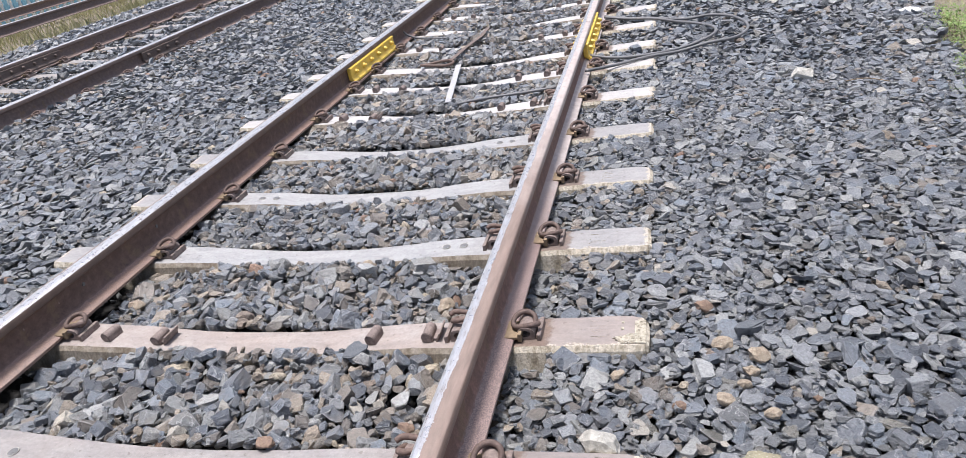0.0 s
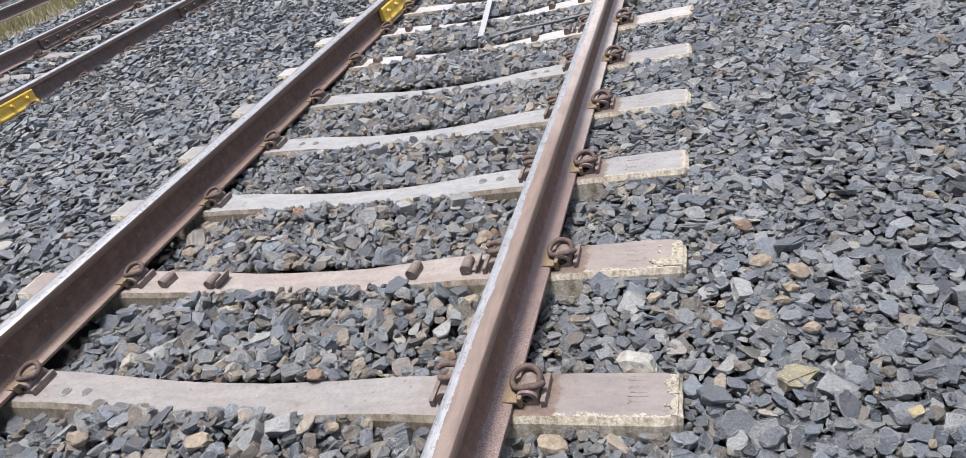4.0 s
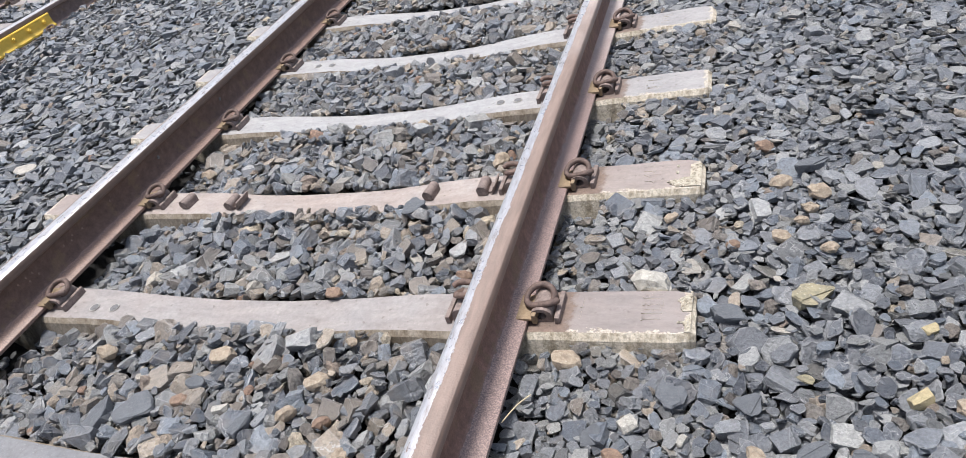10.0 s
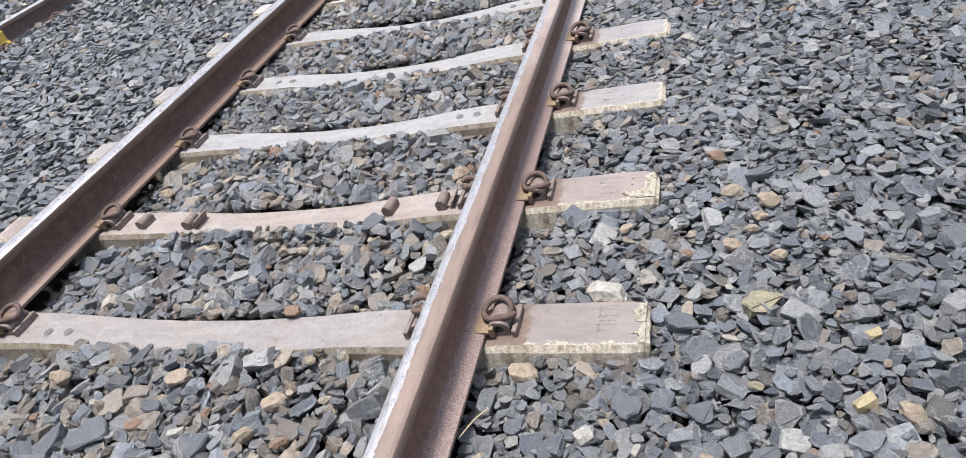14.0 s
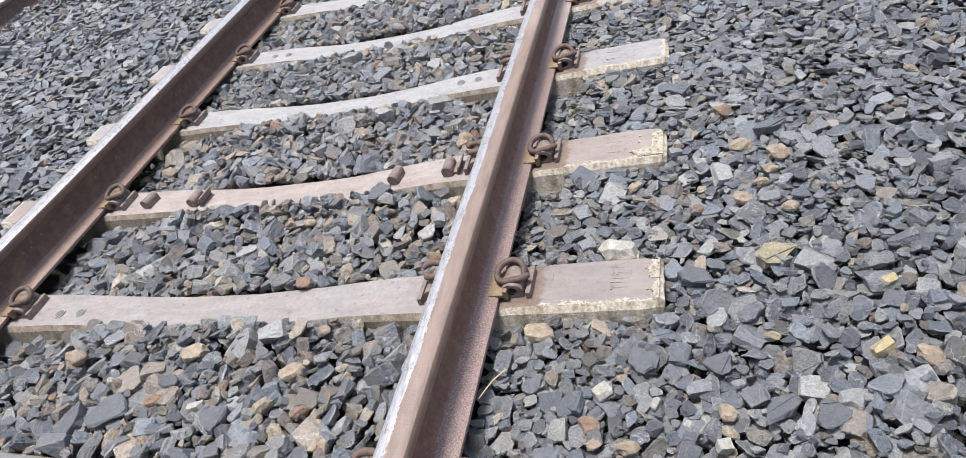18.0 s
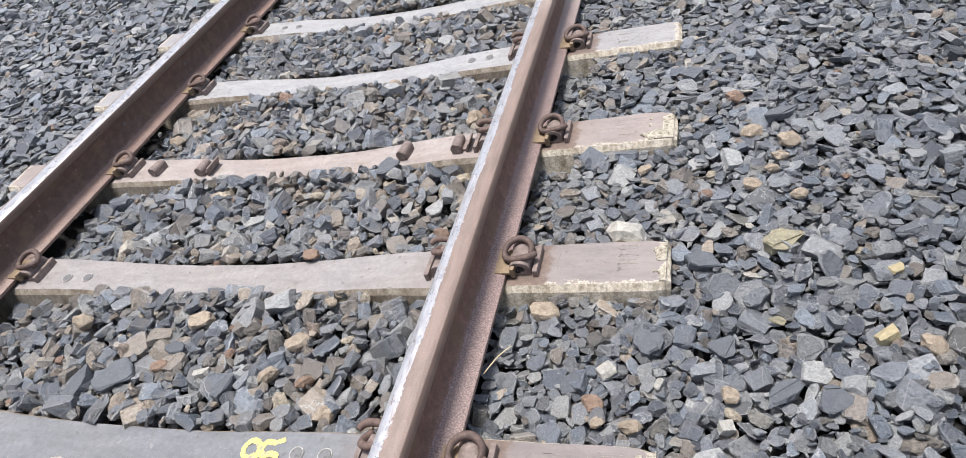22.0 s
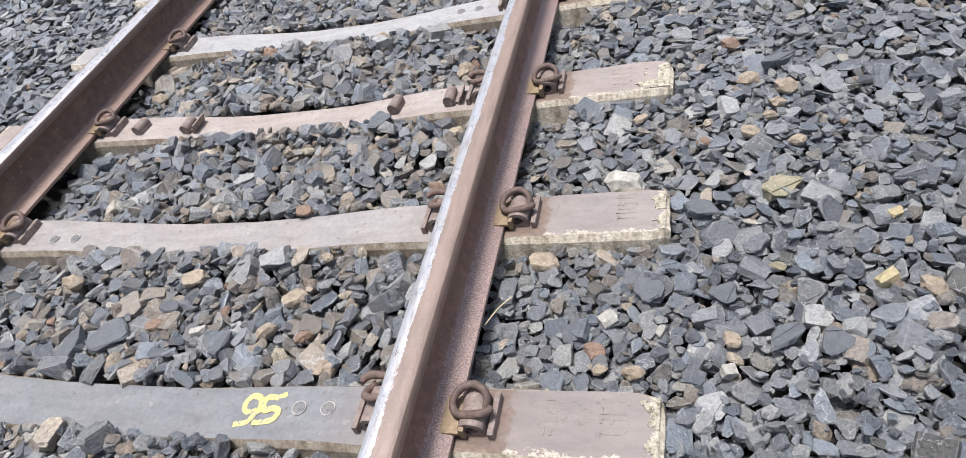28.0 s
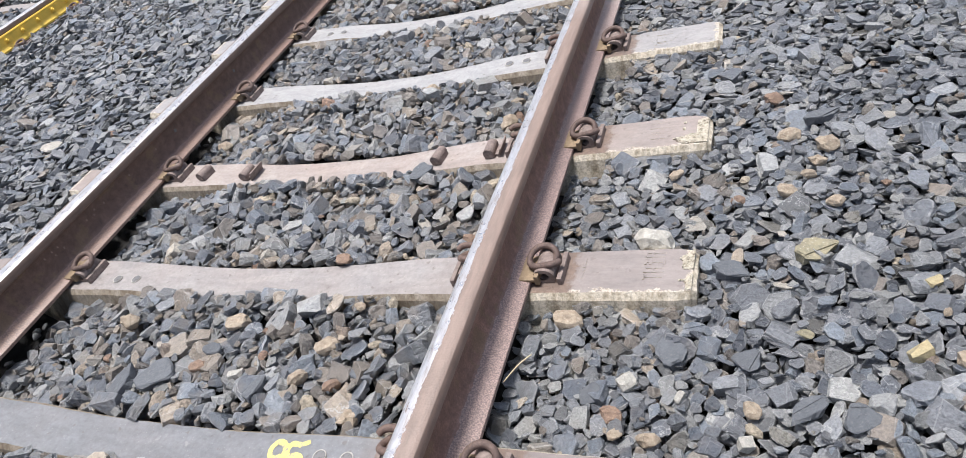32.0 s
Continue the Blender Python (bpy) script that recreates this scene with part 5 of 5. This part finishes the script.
LAB_CRIB = "dusty grey and brown broken stones between two sleepers"
crib = split_off("crib_ballast", LAB_CRIB, crib, [(-0.9, 0.9, a, b) for a, b in zip(SLEEPERS[7:12], SLEEPERS[8:12])], MATS_CRIB)
bed_crib = ballast("crib_ballast", "dusty grey broken stones between the rails", (-0.95, 0.95, -5.0, 12.0), crib, (-0.7, 0.72, -1.1, -0.6), MATS_CRIB)
right = np.concatenate([pour(0.9, 3.3, -1.1, 3.2, 0.0228, 10000, 12, 0.3, deep=0.064, skip=off_edge, flat=0.74, mix=(0.8, 0.18), fill=1.0), pour(0.9, 3.45, 3.2, 8.2, 0.03, 4200, 13, 0.32, deep=0.055, skip=off_edge, flat=0.75, mix=(0.86, 0.12)), rough_pour(0.9, 2.98, 8.2, 12.0, 23), rough_pour(0.9, 2.98, -5.0, -1.1, 24)])
LAB_SHOULDER = "dark slate-grey broken stones on the track shoulder"
right = split_off("shoulder_ballast", "grey and brown broken stones round the sleeper ends", right, [(0.97, 1.45, -0.6, -0.01), (0.97, 1.45, -0.01, 0.56), (0.97, 1.45, 0.56, 1.14), (0.97, 1.45, 1.15, 1.72)], MATS_STRIP)
right = split_off("shoulder_ballast", LAB_SHOULDER, right, [(1.45, 1.95, -0.6, -0.1), (1.45, 1.95, -0.1, 0.4), (1.45, 2.0, 0.4, 0.95), (1.45, 2.0, 0.95, 1.6), (1.95, 2.4, 0.3, 0.8), (2.0, 2.5, 0.8, 1.4)], MATS_SLATE)
bed_right = ballast("shoulder_ballast", LAB_SHOULDER, (0.95, 2.9, -5.0, 12.0), right, (1.95, 2.4, -0.4, 0.3), MATS_SLATE)
mid = np.concatenate([pour(-3.85, -0.9, -0.6, 9.0, 0.03, 4000, 14, 0.3, deep=0.05, flat=0.8, mix=(0.86, 0.12)), rough_pour(-3.85, -0.9, 9.0, 12.0, 25), rough_pour(-3.85, -0.9, -5.0, -0.6, 26)])
ballast("middle_ballast", "dark slate-grey broken stones between two tracks", (-3.9, -0.95, -5.0, 12.0), mid, (-2.4, -1.0, 0.6, 2.2), MATS_SLATE)
far = np.concatenate([pour(-8.8, -3.8, 1.8, 12.0, 0.042, 1700, 15, 0.36, cell=0.014, deep=0.045), rough_pour(-8.8, -3.8, -5.0, 1.8, 27)])
ballast("far_ballast", "grey broken stones of the next track", (-8.8, -3.9, -5.0, 12.2), far, None, MATS_SLATE)


# crumbs of soil and small stones past the shoulder's edge
crumb = np.random.RandomState(77)
n = 5000
cx, cy = crumb.uniform(2.72, 4.2, n), crumb.uniform(1.6, 6.5, n)
cz = np.array([bed(a, b) for a, b in zip(cx, cy)]) - 0.052
soil = np.stack([cx, cy, cz, crumb.normal(0, 0.5, n), crumb.normal(0, 0.5, n), crumb.uniform(0, 6.28, n), np.clip(0.011 * np.exp(crumb.normal(0, 0.5, n)), 0.004, 0.035), crumb.randint(0, len(COARSE), n), crumb.uniform(0.5, 0.9, n)], 1)
tagged(new("soil_crumbs", heap_mesh(soil, "soil_crumbs", M_DIRT, COARSE)), "loose brown soil crumbs and small stones beside the ballast", "soil", kind="stuff")


# stones that stand out, each with its place, half length, turn and look
TAN = ((0.359, -0.367, 0.036, 50), (1.062, -0.155, 0.04, -5), (1.489, -0.386, 0.024, -40), (1.224, -0.457, 0.019, 40), (1.292, -0.463, 0.028, 10), (1.85, -0.152, 0.013, 60), (1.869, -0.275, 0.028, -30), (0.562, -0.466, 0.038, 85), (0.67, -0.266, 0.027, 40),
       (0.399, -0.263, 0.037, 25), (0.454, -0.137, 0.02, 0), (0.043, -0.196, 0.045, 12), (-0.405, -0.204, 0.045, 5), (1.57, 0.51, 0.034, 20), (1.662, 0.436, 0.034, -15), (1.635, 0.374, 0.026, 30), (1.616, 0.323, 0.024, 5), (1.562, 0.271, 0.027, -20), (1.669, 0.204, 0.023, 25), (1.274, 0.378, 0.026, 60), (-0.711, 0.806, 0.045, 10), (0.254, 1.02, 0.038, 80), (0.637, 0.796, 0.04, 75))
YELLOW = ((1.792, -0.255, 0.024, 15), (1.836, -0.073, 0.02, 40))
RUST = ((0.475, -0.383, 0.03, 50), (-0.011, -0.352, 0.028, 10), (1.207, -0.413, 0.028, -15), (0.292, 0.07, 0.032, 0), (0.681, 0.177, 0.034, -15), (1.443, 0.252, 0.021, 0), (1.528, 0.705, 0.03, 0), (1.78, 0.256, 0.014, 40))
PALE = ((1.25, 0.105, 0.066, -8), (0.146, -0.374, 0.024, 20), (1.232, -0.329, 0.022, 40), (1.347, -0.359, 0.015, 70), (1.48, -0.462, 0.017, 20), (2.151, 2.87, 0.06, 0))
OLIVE = ((1.616, 0.04, 0.05, -10), (1.595, -0.203, 0.021, -45))
GREY = ((1.32, -0.24, 0.05, 70), (1.597, -0.384, 0.045, 15), (1.682, -0.406, 0.036, 35), (1.481, -0.267, 0.034, 10), (1.154, -0.358, 0.034, 60), (-0.126, -0.393, 0.07, 25), (-0.259, -0.424, 0.06, 70),
        (0.238, -0.412, 0.042, 80), (0.537, -0.339, 0.05, -15), (0.01, -0.292, 0.034, 20), (1.44, 0.0, 0.045, 15), (1.651, 0.568, 0.052, 10), (0.427, 0.46, 0.045, -15))
NOTED = {"tan": (M_TAN, "tan brown rounded stone", TAN), "yellow": (M_YELLOW, "yellowish square-edged stone", YELLOW), "rust": (M_RUST, "reddish brown stone", RUST),
         "pale": (M_PALE, "pale speckled stone", PALE), "olive": (M_OLIVE, "flat olive-grey stone", OLIVE), "grey": (M_GREY, "large smooth grey slate piece", GREY)}
rnd = random.Random(77)
for key, (mat, label, spots) in NOTED.items():
    for n, (x, y, a, turn) in enumerate(spots):
        s = (n * 7 + 3) % SLABS if key in ("grey", "olive") else SLABS + (n * 3) % CHUNKS if key == "yellow" or (key == "pale" and n) else SLABS + CHUNKS + n % PEBBLES
        owner = bed_crib if x < 0.9 else bed_right
        o = new("stone", shape_mesh(s, mat))
        o.parent = owner
        flat = 0.9 if key in ("grey", "olive") else 1.0
        top = max(bed(x, y), sleeper_top(x) if near_sleeper(x, y, 0, SLEEPERS, 0.0) else -1)
        o.location, o.rotation_euler, o.scale = (x, y, top + 0.004), (rnd.uniform(-0.2, 0.2), rnd.uniform(-0.2, 0.2), radians(turn)), (a, a, a * flat)
        o["label"] = label

# stones that lie over the front edges of the sleepers
for y, spots in ((SLEEPERS[8], (-0.34, -0.25, -0.2, -0.12, -0.06, 0.02, 0.1, -0.43)), (SLEEPERS[7], (-0.3, -0.2, -0.12, 0.0, 0.12, 0.25, 0.36)), (SLEEPERS[9], (-0.3, -0.1, 0.05, 0.4)), (SLEEPERS[10], (-0.2, 0.0, 0.1, 0.3)), (SLEEPERS[11], (-0.2, 0.1, 0.2))):
    for x in spots:
        s = rnd.randrange(SLABS + CHUNKS)
        a = rnd.uniform(0.026, 0.046)
        o = new("stone", shape_mesh(s, MATS_CRIB[1]))
        o.parent = bed_crib
        o.location, o.rotation_euler, o.scale = (x, y - 0.078 + rnd.uniform(-0.02, 0.015), sleeper_top(x) + 0.004), (rnd.uniform(-0.5, 0.3), rnd.uniform(-0.4, 0.4), rnd.uniform(0, 6)), (a, a, a)
